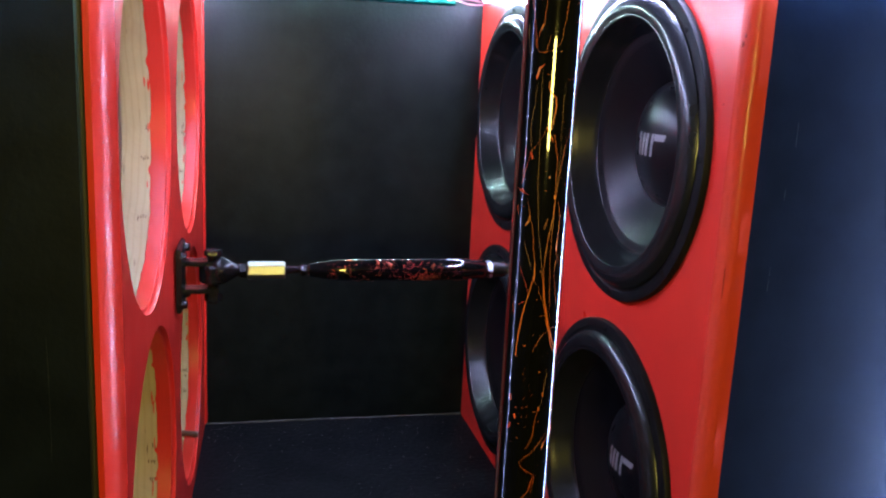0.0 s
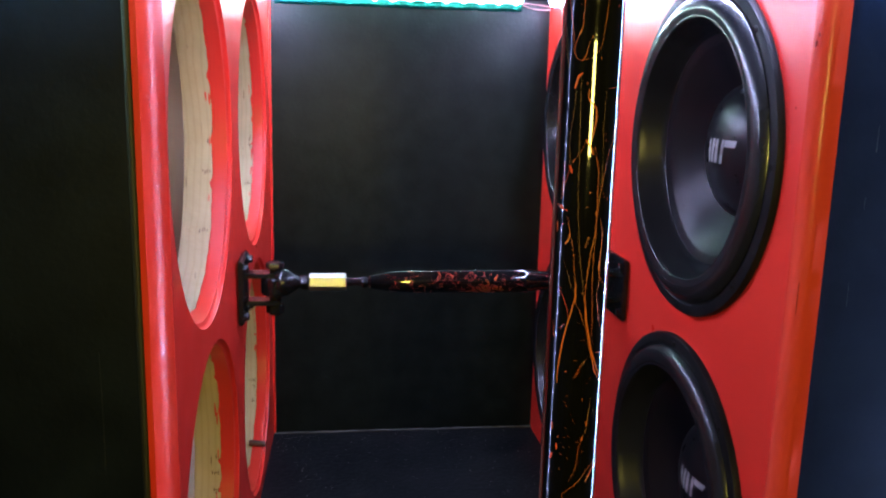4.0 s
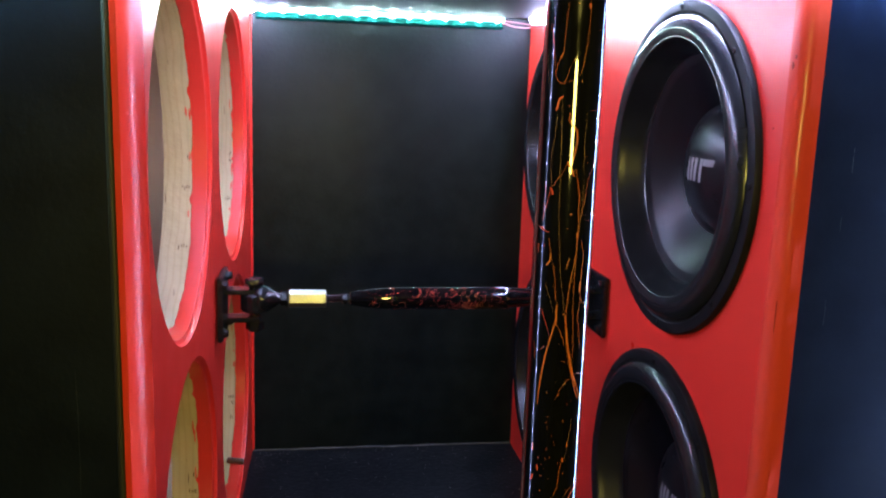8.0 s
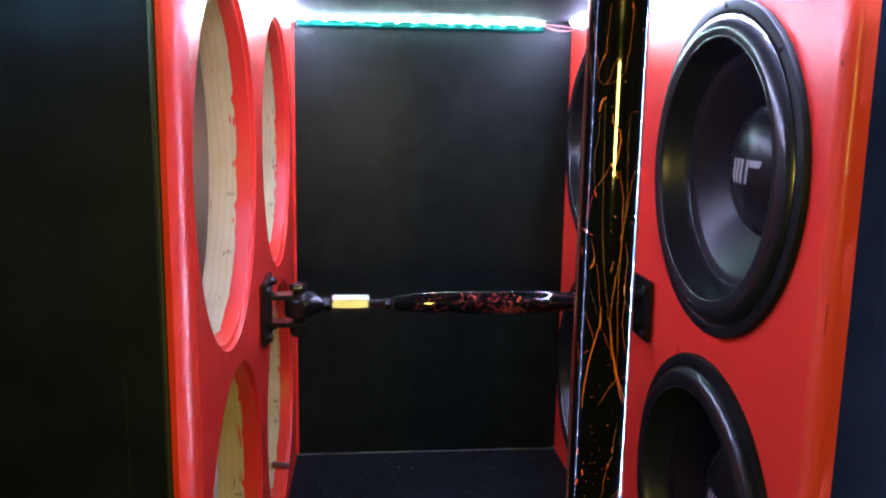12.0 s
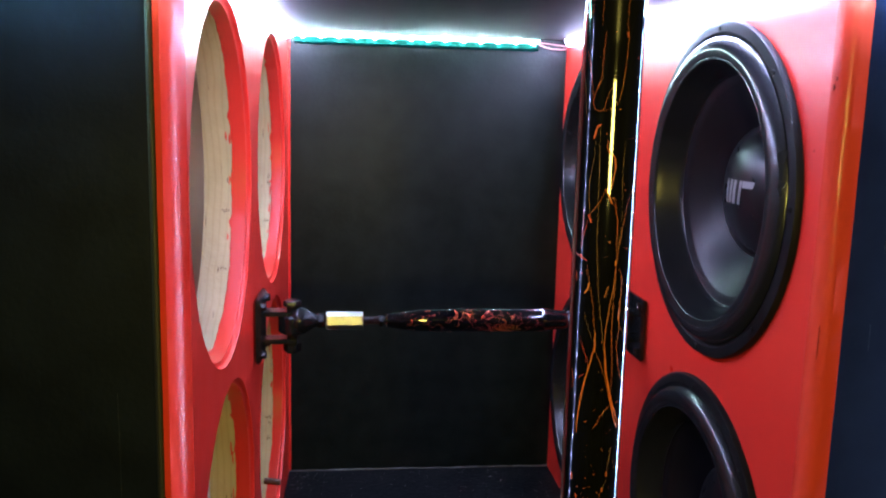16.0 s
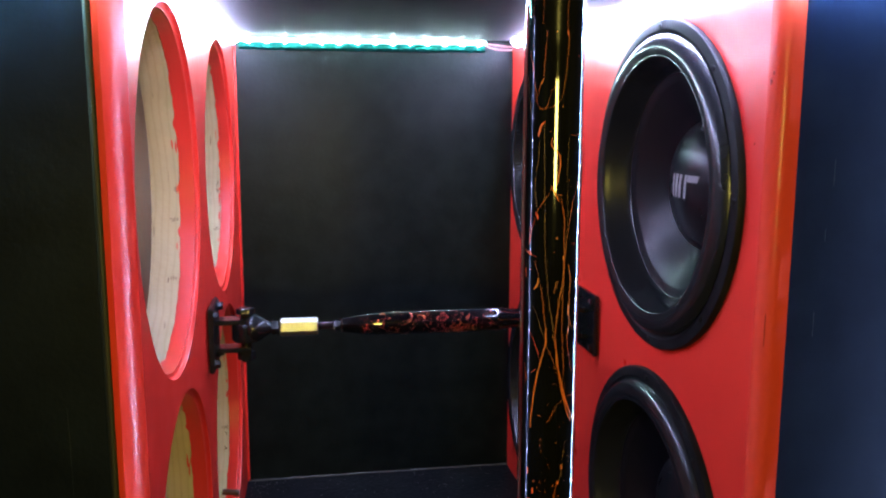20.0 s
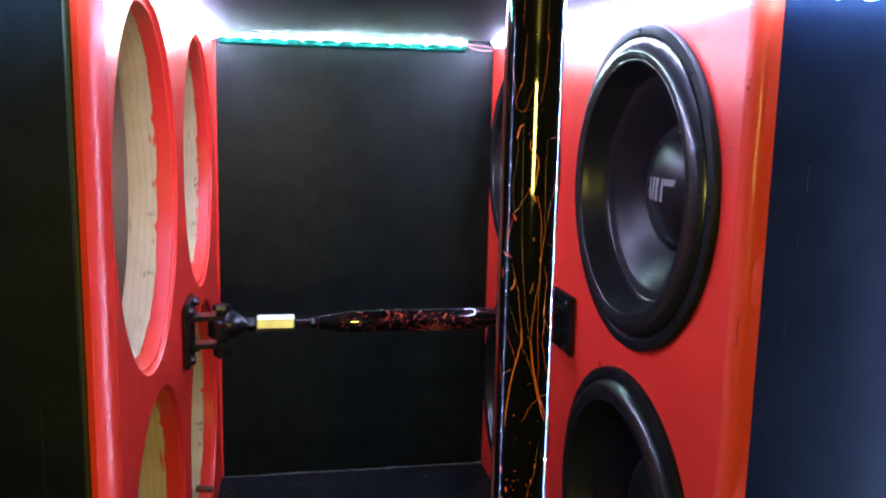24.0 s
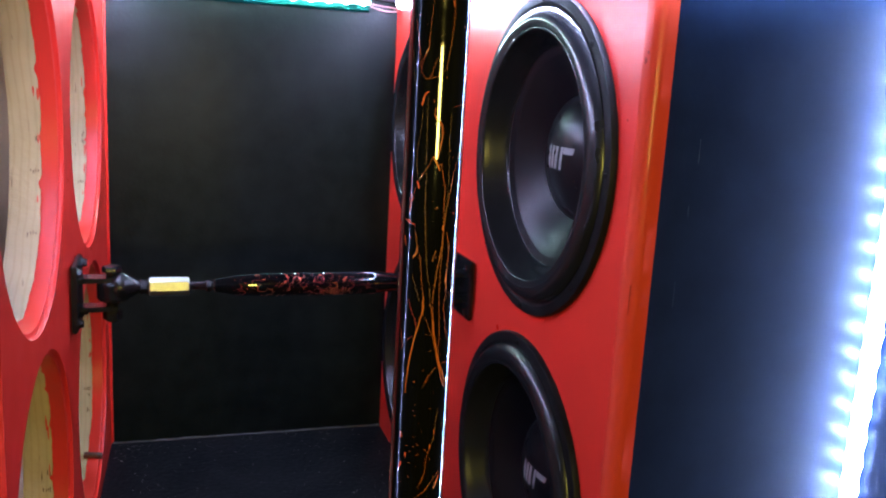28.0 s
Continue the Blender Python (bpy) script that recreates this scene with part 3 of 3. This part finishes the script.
for spot in (0.060, 0.097, 0.149, 0.177, 0.115):      # coral daubs along the top
    for i in range(4):
        curl(spot + rng.gauss(0, 0.004), rng.uniform(0.35, 1.0), rng.uniform(0.002, 0.004), rng.uniform(1.0, 2.5), rng.uniform(0, 6.28), rng.choice((0.0003, 0.0005)), CORAL, rng)


# ---- post ----
post = thing("post", "slim upright black lacquered pole spattered with orange paint strings", "post", at=(POST_X, POST_Y, 0))
pole = part("pole", lathe(bmesh.new(), [(0, 0.0), (POST_R, 0.0)] + [(POST_R, TOP * i / 30) for i in range(1, 31)] + [(0, TOP)], Matrix.Identity(4), 64), LACQUER, post)


def on_post(deg, z, lift=0.0):
    a = radians(deg)
    return Vector(((POST_R + lift) * math.sin(a), -(POST_R + lift) * math.cos(a), z))


def drip(ctrl, width, mat, rng=random.Random(5)):
    """A string of paint on the pole through (degrees round it, height); width in millimetres."""
    pts = spline(ctrl, 7)
    k = len(pts)
    fat = width > 1.1
    out, rad, wob = [], [], 0.0
    for i, p in enumerate(pts):
        wob = 0.8 * wob + rng.uniform(-0.5, 0.5)
        end = min(1.0, 0.55 + 2.2 * min(i, k - 1 - i) / k)
        r = (0.00021 if fat else 0.00012) * width * end * rng.uniform(0.75, 1.2) * (rng.uniform(0.8, 1.15) if fat else 1.0)
        rad.append(r)
        out.append(on_post(p[0] + wob, p[1], -0.5 * r))
    part("paint_string", string(bmesh.new(), out, rad, 6), THREAD if width < 0.5 else mat, pole)


def speck(deg, z, w, h, mat):
    """A flat drop of paint on the pole; width and height in millimetres."""
    w, h = w * 0.5, h * 0.5
    bm = bmesh.new()
    lathe(bm, [(0.0005, -0.0001), (0.0004, 0.00015), (0, 0.00022)], axis(on_post(deg, z), on_post(deg, 0, 1.0) - on_post(deg, 0)), 8)
    for v in bm.verts:
        v.co.z = z + (v.co.z - z) * h
        off = v.co - on_post(deg, v.co.z)
        v.co.x, v.co.y = v.co.x + off.x * (w - 1), v.co.y + off.y * (w - 1) * abs(math.sin(radians(deg)))
    part("speck", bm, mat, pole)


drip([(-30, 0.7687), (-32, 0.7620), (-34, 0.7513), (-35, 0.7453), (-41, 0.7423), (-46, 0.7381), (-49, 0.7345), (-41, 0.7307), (-33, 0.7302), (-27, 0.7322), (-21, 0.7382), (-14, 0.7421)], 0.60, ORANGE)
drip([(-35, 0.7450), (-41, 0.7423)], 1.20, ORANGE)
drip([(7, 0.7730), (11, 0.7651), (10, 0.7543), (6, 0.7434), (1, 0.7371), (-6, 0.7337), (-18, 0.7314), (-32, 0.7299)], 0.60, ORANGE)
drip([(8, 0.7688), (10, 0.7661)], 1.20, CORAL)
drip([(-67, 0.7596), (-60, 0.7527), (-53, 0.7431), (-50, 0.7348)], 0.60, CORAL)
drip([(-73, 0.7459), (-67, 0.7348), (-61, 0.7264)], 0.45, CORAL)
drip([(54, 0.7390), (65, 0.7341)], 0.90, CORAL)
drip([(-31, 0.7239), (-38, 0.7219), (-42, 0.7182), (-44, 0.7165)], 2.40, CORAL)
drip([(-32, 0.7233), (-31, 0.7155), (-30, 0.7043), (-29, 0.6873), (-27, 0.6758), (-25, 0.6585), (-21, 0.6438), (-16, 0.6320), (-10, 0.6201), (-5, 0.6111), (-2, 0.6080)], 0.48, ORANGE)
drip([(-3, 0.6111), (2, 0.5989), (11, 0.5879), (19, 0.5799), (32, 0.5715), (51, 0.5631)], 1.50, ORANGE)
drip([(-41, 0.7154), (-43, 0.7055), (-48, 0.6955), (-49, 0.6898), (-46, 0.6826), (-43, 0.6784)], 0.45, ORANGE)
drip([(-17, 0.7157), (-17, 0.7120), (-12, 0.7096), (-4, 0.7079), (-1, 0.7046), (-2, 0.6990), (-6, 0.6918), (-10, 0.6895)], 1.50, ORANGE)
drip([(-15, 0.6915), (-14, 0.6898), (-8, 0.6870), (-2, 0.6839)], 2.40, ORANGE)
drip([(-7, 0.6864), (-1, 0.6873), (2, 0.6865)], 0.90, ORANGE)
drip([(1, 0.6868), (5, 0.6819), (10, 0.6747), (10, 0.6675), (12, 0.6587), (13, 0.6534)], 0.90, ORANGE)
drip([(-16, 0.6909), (-25, 0.6859), (-37, 0.6808), (-45, 0.6775)], 0.60, ORANGE)
drip([(17, 0.7159), (16, 0.7019), (16, 0.6905), (17, 0.6761), (15, 0.6645), (13, 0.6558)], 0.36, ORANGE)
drip([(71, 0.7058), (51, 0.6989), (41, 0.6903), (31, 0.6832), (23, 0.6732), (16, 0.6631), (14, 0.6543)], 0.54, ORANGE)
drip([(11, 0.6552), (12, 0.6523)], 1.80, ORANGE)
drip([(23, 0.7168), (35, 0.7171), (56, 0.7188)], 0.60, CORAL)
drip([(-47, 0.6777), (-43, 0.6761), (-42, 0.6741)], 2.10, CORAL)
drip([(-47, 0.6754), (-53, 0.6694), (-59, 0.6648), (-62, 0.6603)], 0.90, CORAL)
drip([(-61, 0.6573), (-59, 0.6551)], 3.00, CORAL)
drip([(-74, 0.6574), (-61, 0.6559), (-44, 0.6544)], 1.20, CORAL)
drip([(-59, 0.6809), (-58, 0.6736), (-61, 0.6632)], 0.60, CORAL)
drip([(-70, 0.6480), (-67, 0.6428)], 1.20, CORAL)
drip([(-46, 0.6520), (-40, 0.6463), (-38, 0.6428)], 0.60, ORANGE)
drip([(-38, 0.6434), (-41, 0.6397), (-48, 0.6371)], 1.50, ORANGE)
drip([(-38, 0.6419), (-33, 0.6376), (-29, 0.6317), (-25, 0.6228), (-21, 0.6154), (-22, 0.6108)], 0.60, ORANGE)
drip([(-47, 0.6281), (-39, 0.6224), (-31, 0.6166), (-25, 0.6123)], 0.39, ORANGE)
drip([(-21, 0.6169), (-21, 0.6108), (-21, 0.6063)], 1.50, ORANGE)
drip([(-22, 0.6093), (-26, 0.6031), (-32, 0.5967), (-38, 0.5887), (-44, 0.5790), (-49, 0.5693), (-49, 0.5613)], 1.35, ORANGE)
drip([(-37, 0.5894), (-42, 0.5839), (-46, 0.5805)], 0.60, ORANGE)
drip([(12, 0.6529), (12, 0.6470), (8, 0.6396), (4, 0.6322), (1, 0.6247), (-2, 0.6171), (-3, 0.6111)], 0.90, ORANGE)
drip([(12, 0.6529), (12, 0.6410), (11, 0.6321), (11, 0.6201), (12, 0.6110), (15, 0.5956), (17, 0.5847)], 0.54, ORANGE)
drip([(20, 0.6513), (28, 0.6437), (27, 0.6348), (26, 0.6288), (25, 0.6243)], 0.75, ORANGE)
drip([(25, 0.6288), (25, 0.6237)], 1.50, ORANGE)
drip([(25, 0.6243), (29, 0.6196), (39, 0.6168), (51, 0.6175), (42, 0.6237), (44, 0.6297), (50, 0.6370), (58, 0.6457)], 0.54, ORANGE)
drip([(28, 0.6227), (26, 0.6167), (23, 0.6107), (26, 0.6060), (34, 0.5948), (44, 0.5912), (56, 0.5857), (71, 0.5797)], 0.60, ORANGE)
drip([(-2, 0.6411), (-7, 0.6366)], 0.75, ORANGE)
drip([(-20, 0.6069), (-13, 0.6034), (-6, 0.5989), (1, 0.5942), (9, 0.5864), (15, 0.5816)], 0.54, ORANGE)
drip([(-53, 0.6141), (-46, 0.6093), (-39, 0.6056), (-34, 0.6013), (-32, 0.5983)], 0.75, CORAL)
drip([(-51, 0.5914), (-45, 0.5930), (-39, 0.5942)], 0.90, CORAL)
drip([(-68, 0.5962), (-63, 0.5856)], 0.90, CORAL)
drip([(45, 0.5785), (30, 0.5792)], 0.90, ORANGE)
drip([(30, 0.5792), (16, 0.5775), (4, 0.5747), (-4, 0.5716), (-9, 0.5678), (-16, 0.5651)], 0.60, ORANGE)
drip([(11, 0.5848), (18, 0.5784), (28, 0.5701), (39, 0.5644)], 1.20, ORANGE)
drip([(59, 0.5679), (71, 0.5589)], 0.75, ORANGE)
drip([(25, 0.5544), (19, 0.5451), (18, 0.5403), (14, 0.5340), (8, 0.5309)], 0.45, ORANGE)
drip([(17, 0.5410), (17, 0.5381)], 1.20, ORANGE)
drip([(9, 0.5322), (9, 0.5300)], 1.80, ORANGE)
drip([(8, 0.5309), (3, 0.5268), (1, 0.5213), (0, 0.5158), (-5, 0.5115), (-13, 0.5065)], 0.60, ORANGE)
drip([(31, 0.5470), (40, 0.5405)], 0.36, ORANGE)
drip([(71, 0.5185), (71, 0.5143), (46, 0.5127), (33, 0.5099), (22, 0.5051)], 1.20, CORAL)
drip([(-55, 0.5386), (-54, 0.5348)], 1.50, CORAL)
drip([(-43, 0.5273), (-41, 0.5242)], 1.80, CORAL)
drip([(-52, 0.5213), (-56, 0.5176)], 2.40, CORAL)
# lower strings, near the foot of the view
drip([(64, .517), (32, .514), (5, .506), (-18, .501)], 0.72, ORANGE)
drip([(-18, .501), (-26, .497), (-10, .493), (8, .489), (4, .478)], 0.72, ORANGE)
drip([(8, .490), (-4, .480), (-20, .474), (-40, .470)], 0.96, ORANGE)
# strings above
drip([(-39, .772), (-36, .800), (-30, .835), (-34, .870)], 0.6, ORANGE)
drip([(8, .772), (10, .800), (4, .842), (9, .872)], 0.5, ORANGE)
drip([(-60, .775), (-58, .81), (-63, .85)], 0.5, CORAL)
rng = random.Random(12)
for deg, z, w, h in (
        (2, 0.7313, 1.05, 1.50), (-12, 0.7685, 0.90, 0.90), (37, 0.7566, 0.90, 2.10), (37, 0.7468, 0.60, 0.90), (-20, 0.7190, 1.20, 1.50), (43, 0.7208, 0.75, 1.20), (-4, 0.6646, 1.05, 2.70), (24, 0.6642, 0.60, 1.20),
        (36, 0.6610, 0.90, 2.70), (48, 0.6813, 0.90, 0.90), (24, 0.6910, 0.75, 0.90), (19, 0.6942, 0.60, 1.50), (-54, 0.6475, 0.90, 1.20), (38, 0.6153, 0.90, 0.75), (-8, 0.6120, 1.50, 0.75), (-31, 0.5687, 1.80, 1.20),
        (-15, 0.5752, 0.90, 0.75), (-1, 0.5868, 0.90, 0.75), (-5, 0.5865, 0.75, 0.60), (-12, 0.5960, 0.60, 0.60), (-27, 0.5553, 0.60, 0.90), (-29, 0.5520, 0.75, 0.60), (-26, 0.5493, 0.75, 0.75), (4, 0.5535, 0.75, 1.50),
        (-12, 0.5417, 0.60, 0.60), (-9, 0.5398, 0.75, 0.75), (-25, 0.5371, 0.90, 0.90), (-27, 0.5315, 1.20, 0.90), (-18, 0.5325, 1.05, 0.90), (-41, 0.5313, 0.90, 1.50), (-27, 0.5260, 0.75, 0.75), (-16, 0.5264, 0.75, 0.75),
        (-1, 0.5295, 0.90, 1.50), (-33, 0.5214, 1.05, 1.20), (-19, 0.5201, 0.75, 0.60), (24, 0.5319, 0.60, 0.60), (-34, 0.5129, 0.90, 1.20), (-33, 0.5280, 0.60, 0.60), (11, 0.5234, 0.60, 2.10), (21, 0.5131, 0.60, 0.90),
        (-16, 0.5451, 0.45, 0.60), (-1, 0.6381, 0.45, 0.90), (-7, 0.6363, 1.05, 1.05), (-2, 0.6414, 1.05, 1.05), (-12, 0.6674, 0.45, 0.45), (-9, 0.6572, 0.75, 0.90), ):
    speck(deg, z, w, h, CORAL if deg < -45 or deg > 35 else ORANGE)
for i in range(32):
    low = i < 12
    speck(rng.uniform(-60, 55), rng.uniform(0.44, 0.51) if low else rng.uniform(0.52, 0.86), rng.uniform(0.3, 0.7), rng.uniform(0.3, 0.9), rng.choice((ORANGE, CORAL)))


# ---- light strips ----
LED_MATS = {}
# teal surface for an added band that imitates the back strip's halo
HALO = material("teal_halo", (0.001, 0.036, 0.029), 0.7, specular=0.03, second=(0.001, 0.024, 0.019), scale=60, amount=0.8)


def led_strip(a, b, facing, pitch, tint, label, width=0.013, scallop=0.12, halo=0.0, chip_glow=LED_CHIP, coat_glow=LED_COAT):
    """A tape with a diode every pitch metres; an added glowing coat imitates bloom."""
    a, b, f = Vector(a), Vector(b), Vector(facing).normalized()
    root = thing("led_strip", label, "led strip", "led strips", at=a)
    along = (b - a).normalized()
    f = (f - along * f.dot(along)).normalized()
    side = along.cross(f)
    m = Matrix(((along.x, side.x, f.x), (along.y, side.y, f.y), (along.z, side.z, f.z))).to_4x4()
    length = (b - a).length
    key = (tint[0], chip_glow, coat_glow)
    if key not in LED_MATS:
        LED_MATS[key] = (glow("led_glow", tint[0], chip_glow), glow("led_bloom", tint[1], coat_glow))
    chip, bloom = LED_MATS[key]
    bm = box(bmesh.new(), 0, length, -width * 0.4, width * 0.4, -0.0008, 0)
    bm.transform(m)
    tape = part("tape", bm, TAPE, root)
    bm = bmesh.new()
    rings = []
    steps = max(2, int(length / pitch * 6))
    for i in range(steps + 1):
        x = length * i / steps
        bulge = 0.5 + 0.5 * math.cos(2 * math.pi * (x / pitch - 0.5))
        w, h = width * (0.60 + scallop * (bulge ** 2 - 0.5)), 0.0030 + 0.024 * scallop * bulge ** 2
        rings.append([bm.verts.new(m @ Vector((x, w * math.cos(q), 0.0004 + h * math.sin(q)))) for q in (math.pi * k / 8 for k in range(9))])
    for a, b in zip(rings, rings[1:]):
        for i in range(8):
            bm.faces.new((a[i], a[i + 1], b[i + 1], b[i]))
    part("bloom_coat", bm, bloom, root, "added glowing coat for the diodes' bloom")
    # added band behind the tape, its teal put there as halo
    if halo:
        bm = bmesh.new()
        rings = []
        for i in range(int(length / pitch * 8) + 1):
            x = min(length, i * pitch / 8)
            low = -halo * (1 + 0.04 * math.cos(4 * math.pi * (x / pitch - 0.5)))
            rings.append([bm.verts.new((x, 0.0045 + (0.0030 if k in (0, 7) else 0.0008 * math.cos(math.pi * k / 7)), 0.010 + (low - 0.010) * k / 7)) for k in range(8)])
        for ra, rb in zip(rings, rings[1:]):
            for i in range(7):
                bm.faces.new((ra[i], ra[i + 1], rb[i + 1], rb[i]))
        part("halo", bm, HALO, root, "added teal band standing in for the strip's halo")
    x = pitch * 0.5
    data = None
    while x < length - 0.004:
        if data is None:
            bm = box(bmesh.new(), -0.0025, 0.0025, -0.0025, 0.0025, 0.0056, 0.0068, 0.0004)
            bm.transform(m)
            c = part("diode", bm, chip, root)
            data = c.data
        else:
            c = new("diode", data)
            c.parent = root
        c.location = along * x
        x += pitch
    return root


ZB, ZF = 0.860, 0.846
PITCH = 1 / 30
lab = "glowing white led strip under the ceiling edge"
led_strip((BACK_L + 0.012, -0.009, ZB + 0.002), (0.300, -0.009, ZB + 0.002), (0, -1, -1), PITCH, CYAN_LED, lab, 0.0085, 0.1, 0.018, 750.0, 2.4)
p, q = left(-0.02, ZB, -0.007), left(DEPTH - 0.013, ZF, -0.007)
led_strip(p, q, (1, 0, -1), PITCH, BLUE_LED, lab, 0.015)
p, q = right(-0.035, ZB, -0.007), right(DEPTH - 0.013, ZF, -0.007)
led_strip(p, q, (-1, 0, -1), PITCH, BLUE_LED, lab, 0.015)
FY = DEPTH - 0.003
led_strip((FL + 0.026, FY, ZF), (SIDE_L + 0.004, FY, ZF), (0, -0.4, -1), PITCH, PALE_LED, lab, 0.015, chip_glow=600.0, coat_glow=18.0)
led_strip((FR - 0.030, FY, ZF), (SIDE_R - 0.004, FY, ZF + 0.003), (0, -0.8, -1), PITCH, FRONT_LED, lab, 0.015, chip_glow=600.0, coat_glow=18.0)
led_strip((SIDE_R - 0.006, FY, ZF - 0.012), (SIDE_R - 0.006, FY, 0.03), (-1, -0.1, 0), 0.0305, UPRIGHT_LED, "glowing bluish white upright led strip in the corner", 0.022, chip_glow=2700.0, coat_glow=42.0)

# unseen strip in the other corner; an added screen keeps its light off the panel
ys = FY - 0.2
corner = led_strip((SIDE_L + 0.006, ys, ZF - 0.012), (SIDE_L + 0.006, ys, 0.03), (0.25, -1, 0), 0.025, BLUE_LED, "glowing bluish white upright led strip out of view", chip_glow=260.0, coat_glow=17.0)
part("profile", box(bmesh.new(), -0.006, 0.018, 0.004, 0.007, -(ZF - 0.042), 0.0, 0.0005), IRON, corner, "added black screen behind the unseen strip")

# leads at the end of the back strip
leads = thing("strip_leads", "two short pinkish wires at the strip's end", "wire", at=(0.30, -0.006, ZB))
for dz in (0.0, -0.004):
    pts = [Vector(p) for p in spline([(0.0, 0, dz), (0.018, -0.004, dz - 0.002 + dz), (0.036, -0.008, dz * 2 - 0.004), (0.054, -0.012, dz - 0.007)], 6)]
    part("lead", string(bmesh.new(), pts, 0.0009, 8), PINK_WIRE, leads)

# stub of a bolt that stands out of the lower far cut-out
bm = bmesh.new()
p = left(-0.165, 0.056, 0.03)
rod(bm, p, p + Vector((0.030, -0.004, -0.002)), 0.0055, 12, 0.001)
stub = tagged(part("bolt_stub", bm, RUST), "short paint-smeared bolt in the empty cut-out", "bolt")

# worn spots in the red paint near the rounded edge
rng = random.Random(9)
chips = [(-0.9285, 0.765, 0.0015, 1), (-0.9262, 0.757, 0.0021, 1), (-0.905, 0.70, 0.0008, 1), (-0.9332, 0.527, 0.0006, 20)]
for y, z, r, long in chips:
    bm = bmesh.new()
    lathe(bm, [(r, -0.0002), (r * 0.9, 0.00025), (0, 0.0004)], axis((0, 0, 0), (-1, 0, 0)), 10)
    for v in bm.verts:
        v.co += Vector((0, v.co.y * rng.uniform(-0.3, 0.2), v.co.z * rng.uniform(0.2, 0.9)))
        v.co.z *= long
    ob = part("paint_chip", bm, DARK_CHIP)
    dip = max(0.0, DEPTH + 0.015 - y)
    ob.location = right(y, z, 0.015 - math.sqrt(0.015 ** 2 - dip ** 2))
    tagged(ob, "small dark chip in the red paint", "paint chip", "paint chips")

# fine upright scratches in the black front panels
SCRATCH = material("scratched_paint", (0.045, 0.048, 0.055), 0.6, scale=200, amount=0.9)
for x, z0, z1, w in ((0.431, 0.686, 0.662, 0.00022), (0.426, 0.621, 0.609, 0.0002), (0.420, 0.542, 0.517, 0.00018), (-0.257, 0.484, 0.37, 0.00010)):
    bm = bmesh.new()
    string(bm, [((rng.random() - 0.5) * 0.0004, -0.0001, (z1 - z0) * i / 12) for i in range(13)], [w * rng.uniform(0.3, 1.0) for i in range(13)], 5)
    ob = part("scratch", bm, SCRATCH)
    ob.location, ob.scale = (x, DEPTH + 0.004, z0), (1.4, 0.12, 1.0)
    tagged(ob, "faint upright scratch in the black front panel", "scratch", "scratches in the panels")

# dust flecks on the floor
bm = bmesh.new()
for i in range(300):
    x, y = rng.uniform(BACK_L + 0.02, BACK_R - 0.02), -0.01 - 0.55 * rng.random() ** 1.5
    if i < 40:
        x, y = BACK_L + abs(rng.gauss(0, 0.03)) + 0.008, -0.01 - abs(rng.gauss(0, 0.04))
    r = rng.uniform(0.0004, 0.0013)
    a = rng.uniform(0, 3)
    ring = [bm.verts.new((x + r * math.cos(a + q) * rng.uniform(0.5, 1.2), y + r * math.sin(a + q) * rng.uniform(0.5, 1.2), 0.0004)) for q in (0, 1.3, 2.5, 3.8, 5.0)]
    tip = bm.verts.new((x, y, 0.0004 + r * 0.6))
    for k in range(5):
        bm.faces.new((ring[k], ring[(k + 1) % 5], tip))
tagged(part("dust", bm, DUST), "scattered pale dust flecks on the black floor", "dust", kind="stuff")
